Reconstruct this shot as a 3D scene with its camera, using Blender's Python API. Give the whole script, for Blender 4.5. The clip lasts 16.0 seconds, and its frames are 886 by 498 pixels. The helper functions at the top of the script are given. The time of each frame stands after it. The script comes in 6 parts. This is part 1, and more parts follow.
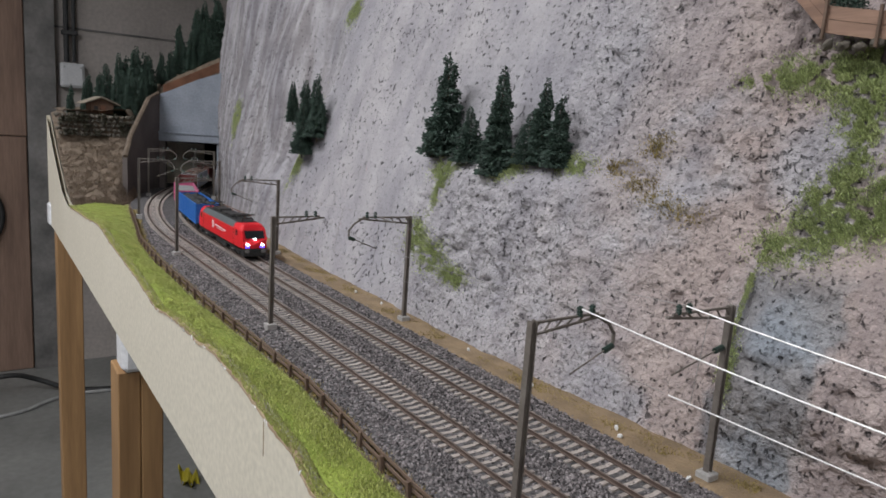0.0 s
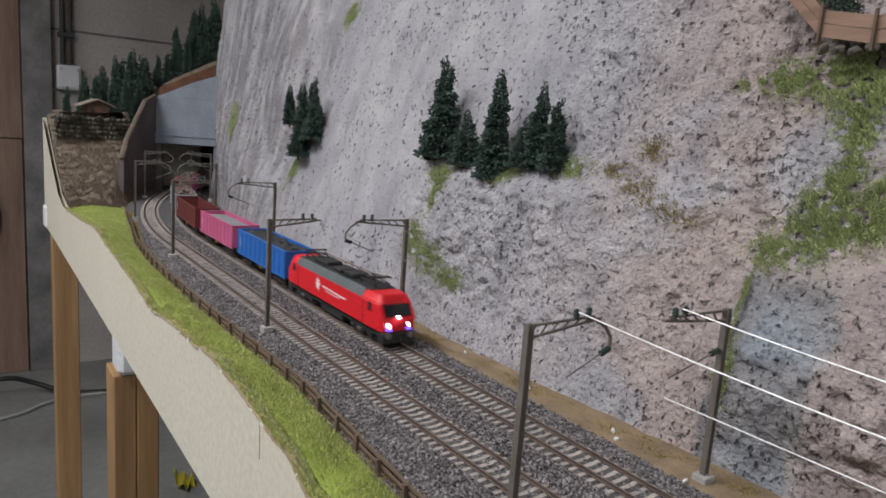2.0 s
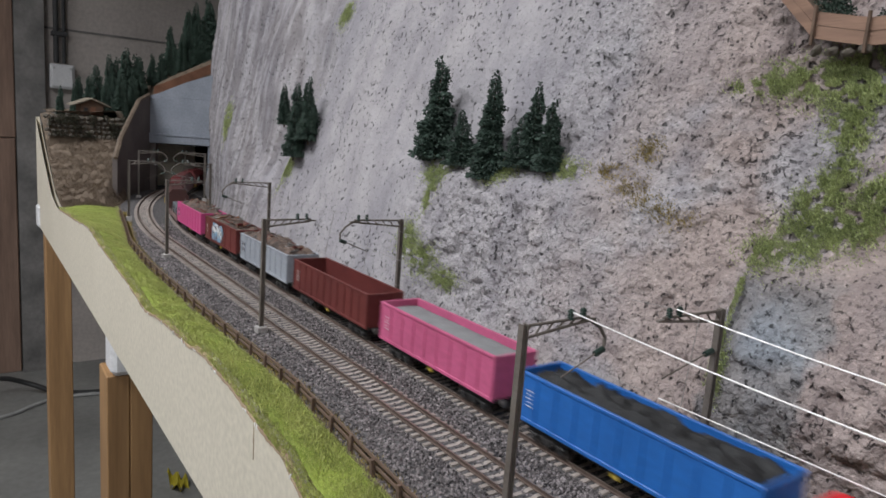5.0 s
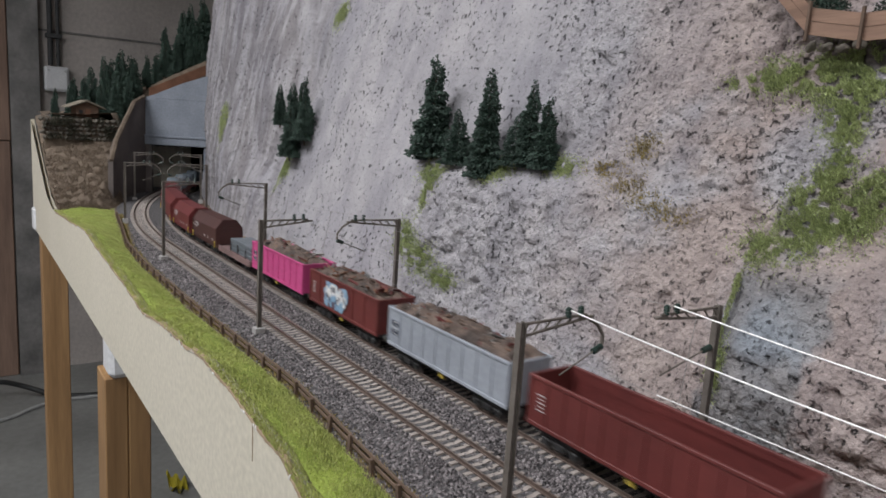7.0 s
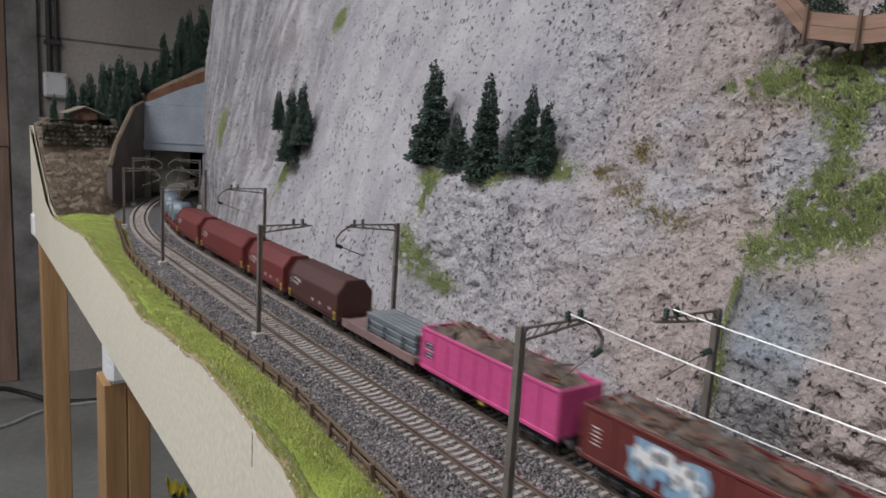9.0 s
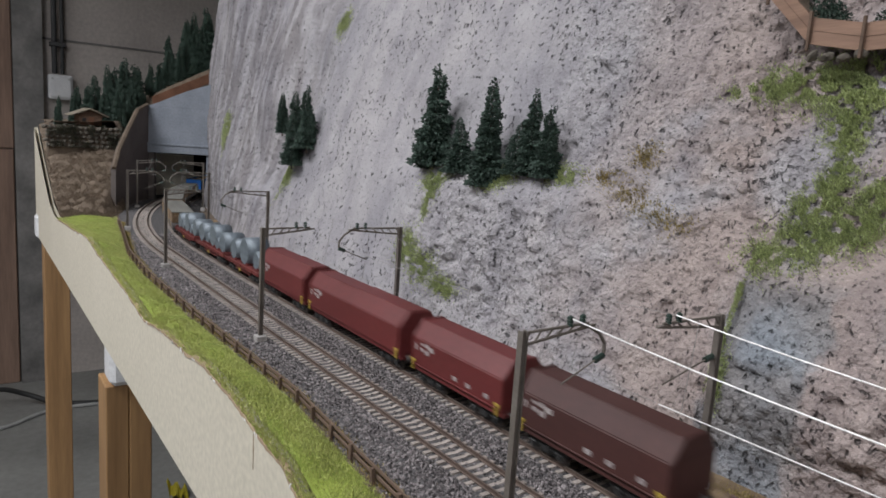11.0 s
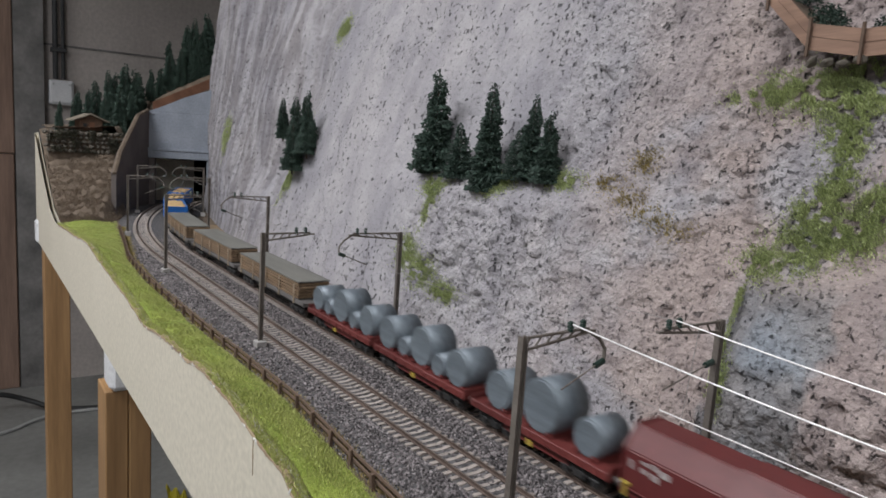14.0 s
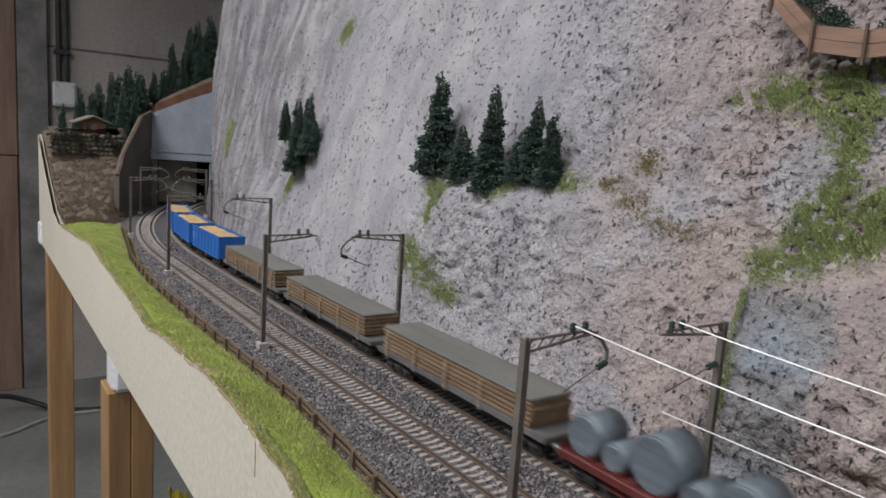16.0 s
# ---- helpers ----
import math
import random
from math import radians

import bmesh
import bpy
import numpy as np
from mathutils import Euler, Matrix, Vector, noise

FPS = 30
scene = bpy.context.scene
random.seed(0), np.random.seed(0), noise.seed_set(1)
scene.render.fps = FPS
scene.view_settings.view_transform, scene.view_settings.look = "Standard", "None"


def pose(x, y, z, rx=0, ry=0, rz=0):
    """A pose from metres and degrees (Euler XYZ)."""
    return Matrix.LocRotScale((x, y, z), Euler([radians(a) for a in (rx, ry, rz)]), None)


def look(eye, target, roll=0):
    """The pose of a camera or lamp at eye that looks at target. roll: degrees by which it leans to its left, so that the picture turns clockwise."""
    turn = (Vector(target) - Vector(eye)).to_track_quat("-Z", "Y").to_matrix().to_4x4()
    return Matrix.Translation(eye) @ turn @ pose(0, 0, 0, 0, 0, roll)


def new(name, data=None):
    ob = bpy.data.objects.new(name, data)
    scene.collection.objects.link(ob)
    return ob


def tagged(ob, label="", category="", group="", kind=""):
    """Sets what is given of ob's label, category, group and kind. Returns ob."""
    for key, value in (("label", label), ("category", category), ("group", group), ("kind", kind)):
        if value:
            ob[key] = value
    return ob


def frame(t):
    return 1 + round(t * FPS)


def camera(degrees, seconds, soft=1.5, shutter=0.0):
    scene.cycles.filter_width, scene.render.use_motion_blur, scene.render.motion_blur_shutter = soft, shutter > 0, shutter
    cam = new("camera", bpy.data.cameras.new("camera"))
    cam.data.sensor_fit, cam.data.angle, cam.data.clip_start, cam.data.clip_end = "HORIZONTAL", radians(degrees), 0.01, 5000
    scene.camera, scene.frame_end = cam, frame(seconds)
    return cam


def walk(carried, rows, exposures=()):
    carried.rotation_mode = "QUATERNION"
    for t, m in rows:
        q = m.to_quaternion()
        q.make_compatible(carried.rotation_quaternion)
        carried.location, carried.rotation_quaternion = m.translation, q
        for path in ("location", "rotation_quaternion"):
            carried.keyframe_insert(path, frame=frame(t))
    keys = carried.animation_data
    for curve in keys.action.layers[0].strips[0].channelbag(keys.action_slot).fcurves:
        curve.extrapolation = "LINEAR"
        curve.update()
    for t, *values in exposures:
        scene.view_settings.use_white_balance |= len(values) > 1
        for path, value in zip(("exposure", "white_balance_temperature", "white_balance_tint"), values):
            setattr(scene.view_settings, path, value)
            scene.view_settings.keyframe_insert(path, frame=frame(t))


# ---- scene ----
# A model railway (about 1:90) on a bench in a concrete cellar.
# x runs along the straight track away from the camera, y towards the bench's open edge, z = 0 on the rail heads.
EYE = (0.0, 0.2193, 0.1690)
PAN = [(0, -34.652, 9.942, 4.103), (0.5, -34.691, 9.882, 4.325), (1, -34.817, 9.73, 4.193), (1.5, -34.877, 9.706, 4.037),
       (2, -34.908, 9.686, 4.198), (2.5, -35.049, 9.577, 4.196), (3, -35.229, 9.455, 3.898), (3.5, -35.231, 9.52, 3.967),
       (4, -35.249, 9.578, 4.272), (6.5, -35.518, 9.737, 4.211), (7, -35.597, 9.684, 3.855), (7.5, -35.63, 9.651, 3.813),
       (8, -35.647, 9.601, 3.886), (8.5, -35.66, 9.445, 3.894), (9, -35.639, 9.32, 3.627), (11.5, -35.353, 8.951, 3.985),
       (12, -35.326, 8.932, 3.977), (12.5, -35.304, 8.892, 4.059), (13, -35.273, 8.871, 4.147), (13.5, -35.266, 8.79, 4.151),
       (14, -35.364, 8.567, 3.962), (14.5, -35.435, 8.401, 3.676), (15, -35.367, 8.339, 3.542), (15.5, -35.266, 8.368, 3.723),
       (16, -35.16, 8.438, 3.948)]


def aim(yaw, tilt, roll):
    a, b = radians(yaw), radians(tilt)
    ahead = Vector((math.cos(a) * math.cos(b), math.sin(a) * math.cos(b), -math.sin(b)))
    return look(EYE, Vector(EYE) + ahead, roll)


cam = camera(65.84, 16.0, soft=1.65, shutter=0.9)
walk(cam, [(t, aim(y, p, r)) for t, y, p, r in PAN])
scene.view_settings.exposure = 0.0

# ---- light: unseen fluorescent fittings under the cellar ceiling, behind and to the left of the camera ----
world = bpy.data.worlds.new("cellar_air")
scene.world = world
world.use_nodes = True
world.node_tree.nodes["Background"].inputs[0].default_value = (0.50, 0.48, 0.50, 1)
world.node_tree.nodes["Background"].inputs[1].default_value = 0.02


def tube_lamp(x, y, z, power, length=1.2, turn=0.0):
    data = bpy.data.lights.new("tube_light", "AREA")
    data.shape, data.size, data.size_y = "RECTANGLE", length, 0.16
    data.energy, data.color = power, (0.95, 0.965, 1.0)
    ob = new("tube_light", data)
    ob.matrix_world = pose(x, y, z - 0.05, 0, 0, turn)
    return ob


# the first is the main light; two more are added as fill
LAMPS = [(0.85, 0.95, 1.38, 34.0), (-0.9, 0.95, 1.38, 17.0), (2.3, 1.6, 1.38, 12.5)]
for lx, ly, lz, lp in LAMPS:
    tube_lamp(lx, ly, lz, lp)


# ---- materials ----
def ramp(nt, fac, stops):
    r = nt.nodes.new("ShaderNodeValToRGB")
    while len(r.color_ramp.elements) < len(stops):
        r.color_ramp.elements.new(0.5)
    for e, (p, c) in zip(r.color_ramp.elements, stops):
        e.position, e.color = p, (*c, 1)
    nt.links.new(fac, r.inputs[0])
    return r.outputs[0]


def tex(nt, kind, coord, scale, detail=4.0, stretch=None):
    if stretch:
        mp = nt.nodes.new("ShaderNodeMapping")
        mp.inputs["Scale"].default_value = stretch
        nt.links.new(coord, mp.inputs[0])
        coord = mp.outputs[0]
    n = nt.nodes.new("ShaderNodeTexNoise" if kind == "noise" else "ShaderNodeTexVoronoi")
    n.inputs["Scale"].default_value = scale
    if kind == "noise":
        n.inputs["Detail"].default_value = detail
    nt.links.new(coord, n.inputs["Vector"])
    return n.outputs[0]


def mixc(nt, kind, fac, a, b):
    m = nt.nodes.new("ShaderNodeMix")
    m.data_type, m.blend_type = "RGBA", kind
    for slot, v in ((0, fac), (6, a), (7, b)):
        if hasattr(v, "links"):
            nt.links.new(v, m.inputs[slot])
        elif isinstance(v, tuple):
            m.inputs[slot].default_value = (*v, 1)
        else:
            m.inputs[slot].default_value = v
    return m.outputs[2]


def surface(name, color, dark=None, rough=0.7, metal=0.0, scale=40.0, fine=400.0, bump=0.3, depth=0.0005,
            spread=0.5, stretch=None, island=0.0, per_object=0.0, emit=None, power=0.0, coat=0.0):
    """Paint with stains at a large scale, grain at a fine one, and a relief."""
    m = bpy.data.materials.new(name)
    m.use_nodes = True
    nt = m.node_tree
    b = nt.nodes["Principled BSDF"]
    co = nt.nodes.new("ShaderNodeTexCoord").outputs["Object"]
    dark = dark or tuple(c * 0.72 for c in color)
    big = tex(nt, "noise", co, scale, 5.0, stretch)
    small = tex(nt, "noise", co, fine, 3.0, stretch)
    c = ramp(nt, big, [(0.5 - spread * 0.4, dark), (0.5 + spread * 0.4, color)])
    g = ramp(nt, small, [(0.3, (0.78, 0.78, 0.78)), (0.7, (1.0, 1.0, 1.0))])
    c = mixc(nt, "MULTIPLY", 0.8, c, g)
    if island or per_object:
        src = nt.nodes.new("ShaderNodeNewGeometry").outputs["Random Per Island"] if island else nt.nodes.new("ShaderNodeObjectInfo").outputs["Random"]
        k = island or per_object
        v = ramp(nt, src, [(0.0, (1 - k, 1 - k, 1 - k)), (1.0, (1 + k * 0.4, 1 + k * 0.4, 1 + k * 0.4))])
        c = mixc(nt, "MULTIPLY", 1.0, c, v)
    nt.links.new(c, b.inputs["Base Color"])
    b.inputs["Roughness"].default_value = rough
    b.inputs["Metallic"].default_value = metal
    b.inputs["Coat Weight"].default_value = coat
    if emit:
        b.inputs["Emission Color"].default_value = (*emit, 1)
        b.inputs["Emission Strength"].default_value = power
    if bump:
        bp = nt.nodes.new("ShaderNodeBump")
        bp.inputs["Strength"].default_value, bp.inputs["Distance"].default_value = bump, depth
        nt.links.new(small, bp.inputs["Height"])
        nt.links.new(bp.outputs[0], b.inputs["Normal"])
    return m


def rock_material():
    m = bpy.data.materials.new("rock_plaster")
    m.use_nodes = True
    nt = m.node_tree
    b = nt.nodes["Principled BSDF"]
    co = nt.nodes.new("ShaderNodeTexCoord").outputs["Object"]
    sep = nt.nodes.new("ShaderNodeSeparateXYZ")
    nt.links.new(co, sep.inputs[0])

    def rise(axis, lo, hi, top=1.0):
        """A mask from 0 at lo to top at hi along an axis."""
        n = nt.nodes.new("ShaderNodeMapRange")
        n.interpolation_type = "SMOOTHSTEP"
        for k, v in ((1, lo), (2, hi), (3, 0.0), (4, top)):
            n.inputs[k].default_value = v
        if isinstance(axis, int):
            nt.links.new(sep.outputs[axis], n.inputs[0])
        else:
            nt.links.new(axis, n.inputs[0])
        return n.outputs[0]

    def math2(op, p, q):
        n = nt.nodes.new("ShaderNodeMath")
        n.operation = op
        for k, v in ((0, p), (1, q)):
            if isinstance(v, float):
                n.inputs[k].default_value = v
            else:
                nt.links.new(v, n.inputs[k])
        return n.outputs[0]

    big = tex(nt, "noise", co, 6.0, 5.0)
    mid = tex(nt, "noise", co, 34.0, 6.0)
    streak = tex(nt, "noise", co, 17.0, 6.0, (1.7, 1.0, 0.22))
    c = ramp(nt, mid, [(0.30, (0.335, 0.318, 0.330)), (0.55, (0.385, 0.366, 0.377)), (0.78, (0.430, 0.410, 0.418))])
    c = mixc(nt, "MULTIPLY", 0.8, c, ramp(nt, streak, [(0.36, (0.80, 0.80, 0.83)), (0.54, (1, 1, 1))]))
    c = mixc(nt, "MULTIPLY", 0.8, c, ramp(nt, big, [(0.38, (0.84, 0.85, 0.88)), (0.58, (1, 1, 1))]))
    # long dark runs of wash at the far end
    run_off = math2("MULTIPLY", rise(0, 0.80, 1.10, 0.95), rise(tex(nt, "noise", co, 26.0, 8.0, (1.7, 1.0, 0.34)), 0.64, 0.38))
    c = mixc(nt, "MIX", run_off, c, mixc(nt, "MULTIPLY", 1.0, c, (0.58, 0.56, 0.56)))
    # brown earth wash at the near end, in ragged sheets
    wash = rise(tex(nt, "noise", co, 11.0, 6.0), 0.40, 0.56)
    near = math2("MULTIPLY", rise(0, 0.44, 0.24, 0.95), wash)
    c = mixc(nt, "MIX", near, c, mixc(nt, "MULTIPLY", 1.0, c, (0.99, 0.85, 0.76)))
    # slate-blue plaster between the green seam and the brown end
    wobble = math2("MULTIPLY", math2("SUBTRACT", tex(nt, "noise", co, 40.0, 5.0), 0.5), 0.05)
    edge = math2("ADD", sep.outputs[0], wobble)
    slate = math2("MULTIPLY", math2("MULTIPLY", rise(edge, 0.158, 0.166), rise(edge, 0.224, 0.214)), rise(2, 0.118, 0.092))
    c = mixc(nt, "MIX", slate, c, mixc(nt, "MULTIPLY", 1.0, c, (0.66, 0.76, 0.82)))
    # pits in clusters, pale crumbs, and a finer tooth where the plaster is rough
    tooth = math2("MAXIMUM", rise(0, 0.50, 0.36), math2("MULTIPLY", rise(2, 0.15, 0.11), rise(0, 0.62, 0.50)))
    cluster = math2("MULTIPLY", math2("SUBTRACT", tex(nt, "noise", co, 15.0, 4.0), 0.5), 0.22)
    pores = math2("SUBTRACT", tex(nt, "noise", co, 250.0, 2.5, (1.0, 1.0, 0.75)), cluster)
    small = tex(nt, "noise", co, 380.0, 2.0)
    # the shade inside the pits is painted dark here, besides their relief
    c = mixc(nt, "MULTIPLY", 0.78, c, ramp(nt, pores, [(0.315, (0.20, 0.20, 0.21)), (0.368, (1, 1, 1))]))
    c = mixc(nt, "MULTIPLY", math2("ADD", math2("MULTIPLY", tooth, 0.55), 0.30), c, ramp(nt, small, [(0.32, (0.38, 0.38, 0.39)), (0.42, (1, 1, 1)), (0.62, (1, 1, 1)), (0.72, (1.40, 1.38, 1.36))]))
    c = mixc(nt, "MULTIPLY", math2("MULTIPLY", tooth, 0.8), c, ramp(nt, tex(nt, "noise", co, 75.0, 6.0), [(0.34, (0.72, 0.71, 0.72)), (0.52, (1.04, 1.04, 1.04))]))
    nt.links.new(c, b.inputs["Base Color"])
    b.inputs["Roughness"].default_value = 0.9
    fine = tex(nt, "noise", co, 300.0, 4.0)
    b1 = nt.nodes.new("ShaderNodeBump")
    b1.inputs["Distance"].default_value = 0.0034
    nt.links.new(math2("ADD", math2("MULTIPLY", tooth, 0.65), 0.30), b1.inputs["Strength"])
    nt.links.new(fine, b1.inputs["Height"])
    b2 = nt.nodes.new("ShaderNodeBump")
    b2.inputs["Strength"].default_value, b2.inputs["Distance"].default_value = 0.8, 0.0036
    nt.links.new(rise(pores, 0.27, 0.40), b2.inputs["Height"])
    nt.links.new(b1.outputs[0], b2.inputs["Normal"])
    nt.links.new(b2.outputs[0], b.inputs["Normal"])
    return m


ROCK = rock_material()
CONCRETE = surface("cellar_concrete", (0.56, 0.505, 0.47), (0.40, 0.36, 0.335), 0.9, scale=2.2, fine=60, bump=0.4, depth=0.004)
COLUMN = surface("column_concrete", (0.30, 0.285, 0.275), (0.15, 0.145, 0.14), 0.9, scale=9, fine=60, bump=0.4, depth=0.004)
FLOOR = surface("floor_screed", (0.30, 0.30, 0.285), (0.20, 0.20, 0.19), 0.6, scale=2.5, fine=45, bump=0.25, depth=0.003)
PLASTER = surface("bounce_plaster", (0.80, 0.79, 0.78), rough=0.9, scale=2, fine=80, depth=0.003)
HOARDING = surface("board_brown", (0.33, 0.215, 0.16), (0.19, 0.12, 0.09), 0.75, scale=4, fine=30, stretch=(1, 6, 0.6), depth=0.002)
TIMBER = surface("post_timber", (0.42, 0.245, 0.11), (0.27, 0.15, 0.065), 0.62, scale=14, fine=70, stretch=(3, 3, 0.25), bump=0.25, depth=0.001)
CREAM = surface("fascia_paint", (0.715, 0.66, 0.55), (0.65, 0.60, 0.49), 0.5, scale=6, fine=220, bump=0.05, depth=0.0005, spread=0.9)
PLY = surface("raw_board_edge", (0.44, 0.33, 0.22), (0.27, 0.19, 0.12), 0.85, scale=60, fine=500)
PLASTIC = surface("white_plastic", (0.78, 0.78, 0.79), (0.70, 0.70, 0.72), 0.4, scale=10, fine=200, bump=0.05)
SAND = surface("sandy_earth", (0.33, 0.235, 0.14), (0.19, 0.135, 0.085), 0.95, scale=45, fine=700, bump=0.8, depth=0.0012)
BROWN = surface("brown_earth", (0.215, 0.162, 0.118), (0.125, 0.094, 0.068), 0.95, scale=90, fine=420, bump=0.9, depth=0.002, spread=0.5)
BALLAST = surface("ballast_bed", (0.15, 0.14, 0.14), (0.055, 0.052, 0.054), 0.9, scale=260, fine=900, bump=1.0, depth=0.0012, spread=0.3)
STONE = surface("ballast_stone", (0.35, 0.315, 0.315), (0.125, 0.108, 0.110), 0.85, scale=200, fine=1500, bump=0.3, depth=0.0003, island=0.88)
RAIL = surface("rusty_rail", (0.155, 0.112, 0.092), (0.10, 0.072, 0.060), 0.55, metal=0.25, scale=90, fine=700, depth=0.0003)
RAILTOP = surface("worn_rail_head", (0.42, 0.36, 0.32), (0.30, 0.24, 0.20), 0.35, metal=0.8, scale=90, fine=700, bump=0.05)
SLEEPER = surface("sleeper_concrete", (0.43, 0.38, 0.345), (0.33, 0.28, 0.25), 0.85, scale=120, fine=900, depth=0.0004, per_object=0.22)
TURF = surface("turf_mat", (0.29, 0.35, 0.06), (0.20, 0.26, 0.04), 0.95, scale=30, fine=500, bump=0.8, depth=0.002)
BLADE = surface("grass_fibre", (0.63, 0.665, 0.225), (0.45, 0.49, 0.15), 0.85, scale=40, fine=900, bump=0.0, island=0.5)
MOSS = surface("wild_grass_fibre", (0.58, 0.65, 0.30), (0.41, 0.48, 0.21), 0.8, scale=70, fine=900, bump=0.0, island=0.5)
STRAW = surface("yellowed_grass_fibre", (0.48, 0.37, 0.13), (0.28, 0.22, 0.08), 0.85, scale=70, fine=900, bump=0.0, island=0.5)
FIR = surface("fir_needle", (0.066, 0.110, 0.080), (0.026, 0.052, 0.040), 0.75, scale=90, fine=700, bump=0.0, island=0.6)
SCRUB = surface("dry_scrub", (0.27, 0.20, 0.145), (0.18, 0.135, 0.095), 0.9, scale=70, fine=900, bump=0.0, island=0.5)
IVY = surface("dark_creeper", (0.11, 0.105, 0.07), (0.055, 0.055, 0.038), 0.9, scale=70, fine=900, bump=0.0, island=0.5)
BARK = surface("fir_bark", (0.10, 0.07, 0.05), rough=0.9, scale=100, fine=600)
FENCE = surface("weathered_fence", (0.19, 0.125, 0.09), (0.10, 0.065, 0.045), 0.85, scale=60, fine=600, stretch=(0.3, 1, 1))
MAST = surface("mast_paint", (0.20, 0.175, 0.155), (0.13, 0.11, 0.095), 0.6, metal=0.15, scale=60, fine=500, depth=0.0002)
FOOT = surface("mast_foot_concrete", (0.46, 0.44, 0.42), rough=0.85, scale=90, fine=700)
INSUL = surface("green_insulator", (0.024, 0.048, 0.038), rough=0.4, scale=90, fine=300, bump=0.0)
WIRE = surface("nickel_wire", (0.80, 0.79, 0.78), (0.70, 0.69, 0.68), 0.42, metal=0.35, scale=100, fine=300, bump=0.0)
THIN = surface("dull_wire", (0.34, 0.32, 0.31), rough=0.5, metal=0.4, scale=100, fine=300, bump=0.0)
PORTAL = surface("portal_concrete", (0.29, 0.315, 0.365), (0.20, 0.22, 0.255), 0.85, scale=18, fine=240, depth=0.001)
WING = surface("shaded_wing_concrete", (0.155, 0.13, 0.12), (0.10, 0.083, 0.077), 0.9, scale=18, fine=240, depth=0.001)
# near-black in place of the darkness inside the tunnel
TUNNEL = surface("tunnel_near_black", (0.05, 0.045, 0.045), rough=0.95, scale=12, fine=200)
RUBBLE = surface("field_stone", (0.16, 0.14, 0.115), (0.07, 0.06, 0.048), 0.9, scale=80, fine=500, island=0.5, depth=0.0008)
HUTWOOD = surface("hut_timber", (0.17, 0.10, 0.065), (0.10, 0.06, 0.04), 0.85, scale=60, fine=400, stretch=(1, 1, 0.3))
HUTROOF = surface("hut_shingle", (0.30, 0.255, 0.20), (0.19, 0.16, 0.12), 0.9, scale=80, fine=500)
PLANK = surface("planter_plank", (0.38, 0.235, 0.165), (0.20, 0.12, 0.085), 0.8, scale=40, fine=350, stretch=(0.25, 0.25, 2.2), depth=0.0005)
RUST = surface("strip_plank", (0.23, 0.11, 0.065), (0.15, 0.07, 0.04), 0.85, scale=40, fine=300)
PIPE = surface("dark_conduit", (0.05, 0.05, 0.052), rough=0.5, scale=30, fine=200, bump=0.0)
RUBBER = surface("black_cable", (0.03, 0.03, 0.03), rough=0.6, scale=30, fine=200, bump=0.0)
GREYCABLE = surface("grey_cable", (0.45, 0.45, 0.44), rough=0.6, scale=30, fine=200, bump=0.0)
YELLOW = surface("yellow_scrap", (0.50, 0.42, 0.03), rough=0.7, scale=40, fine=300)
TUBE = surface("lamp_diffuser", (0.9, 0.9, 0.9), rough=0.4, bump=0.0, emit=(0.95, 0.97, 1.0), power=3.0)
STEEL = surface("lamp_sheet_steel", (0.6, 0.6, 0.6), rough=0.4, metal=0.2, bump=0.0)

RED = surface("loco_red", (0.80, 0.014, 0.026), (0.70, 0.010, 0.020), 0.42, scale=30, fine=300, bump=0.02)
LOCOGREY = surface("loco_roof_grey", (0.115, 0.13, 0.135), (0.09, 0.10, 0.105), 0.5, scale=40, fine=300, bump=0.05)
BLACK = surface("underframe_black", (0.036, 0.034, 0.034), (0.018, 0.018, 0.018), 0.6, scale=80, fine=400)
DARKGLASS = surface("cab_glass", (0.02, 0.022, 0.025), (0.015, 0.016, 0.018), 0.08, scale=40, fine=300, bump=0.0)
WHITE = surface("white_print", (0.82, 0.81, 0.80), (0.76, 0.75, 0.74), 0.5, scale=60, fine=300, bump=0.0)
LAMPGLOW = surface("head_lamp_glow", (0.9, 0.92, 1.0), rough=0.3, bump=0.0, emit=(0.86, 0.88, 1.0), power=14.0)
LAMPBLUE = surface("head_lamp_rim_glow", (0.2, 0.2, 0.9), rough=0.3, bump=0.0, emit=(0.06, 0.06, 1.0), power=5.0)
BUFFER = surface("buffer_steel", (0.30, 0.29, 0.28), rough=0.4, metal=0.6, scale=60, fine=300, bump=0.0)
WHEEL = surface("wheel_steel", (0.14, 0.12, 0.11), (0.08, 0.07, 0.065), 0.5, metal=0.5, scale=100, fine=500)
BLUE = surface("wagon_blue", (0.022, 0.155, 0.52), (0.018, 0.125, 0.43), 0.42, scale=30, fine=300, bump=0.05)
PINK = surface("wagon_pink", (0.62, 0.13, 0.27), (0.50, 0.10, 0.21), 0.5, scale=30, fine=300, bump=0.05)
MAGENTA = surface("wagon_magenta", (0.62, 0.085, 0.26), (0.52, 0.07, 0.215), 0.45, scale=30, fine=300, bump=0.05)
OXIDE = surface("wagon_oxide", (0.165, 0.034, 0.030), (0.115, 0.024, 0.022), 0.55, scale=25, fine=250, bump=0.08)
GREYBODY = surface("wagon_grey", (0.36, 0.385, 0.43), (0.29, 0.31, 0.35), 0.55, scale=25, fine=250, bump=0.08)
TARP = surface("hood_oxide", (0.155, 0.028, 0.028), (0.115, 0.021, 0.021), 0.5, scale=20, fine=250, bump=0.05)
TARPDARK = surface("hood_brown", (0.078, 0.026, 0.022), (0.052, 0.018, 0.016), 0.62, scale=20, fine=250, bump=0.08)
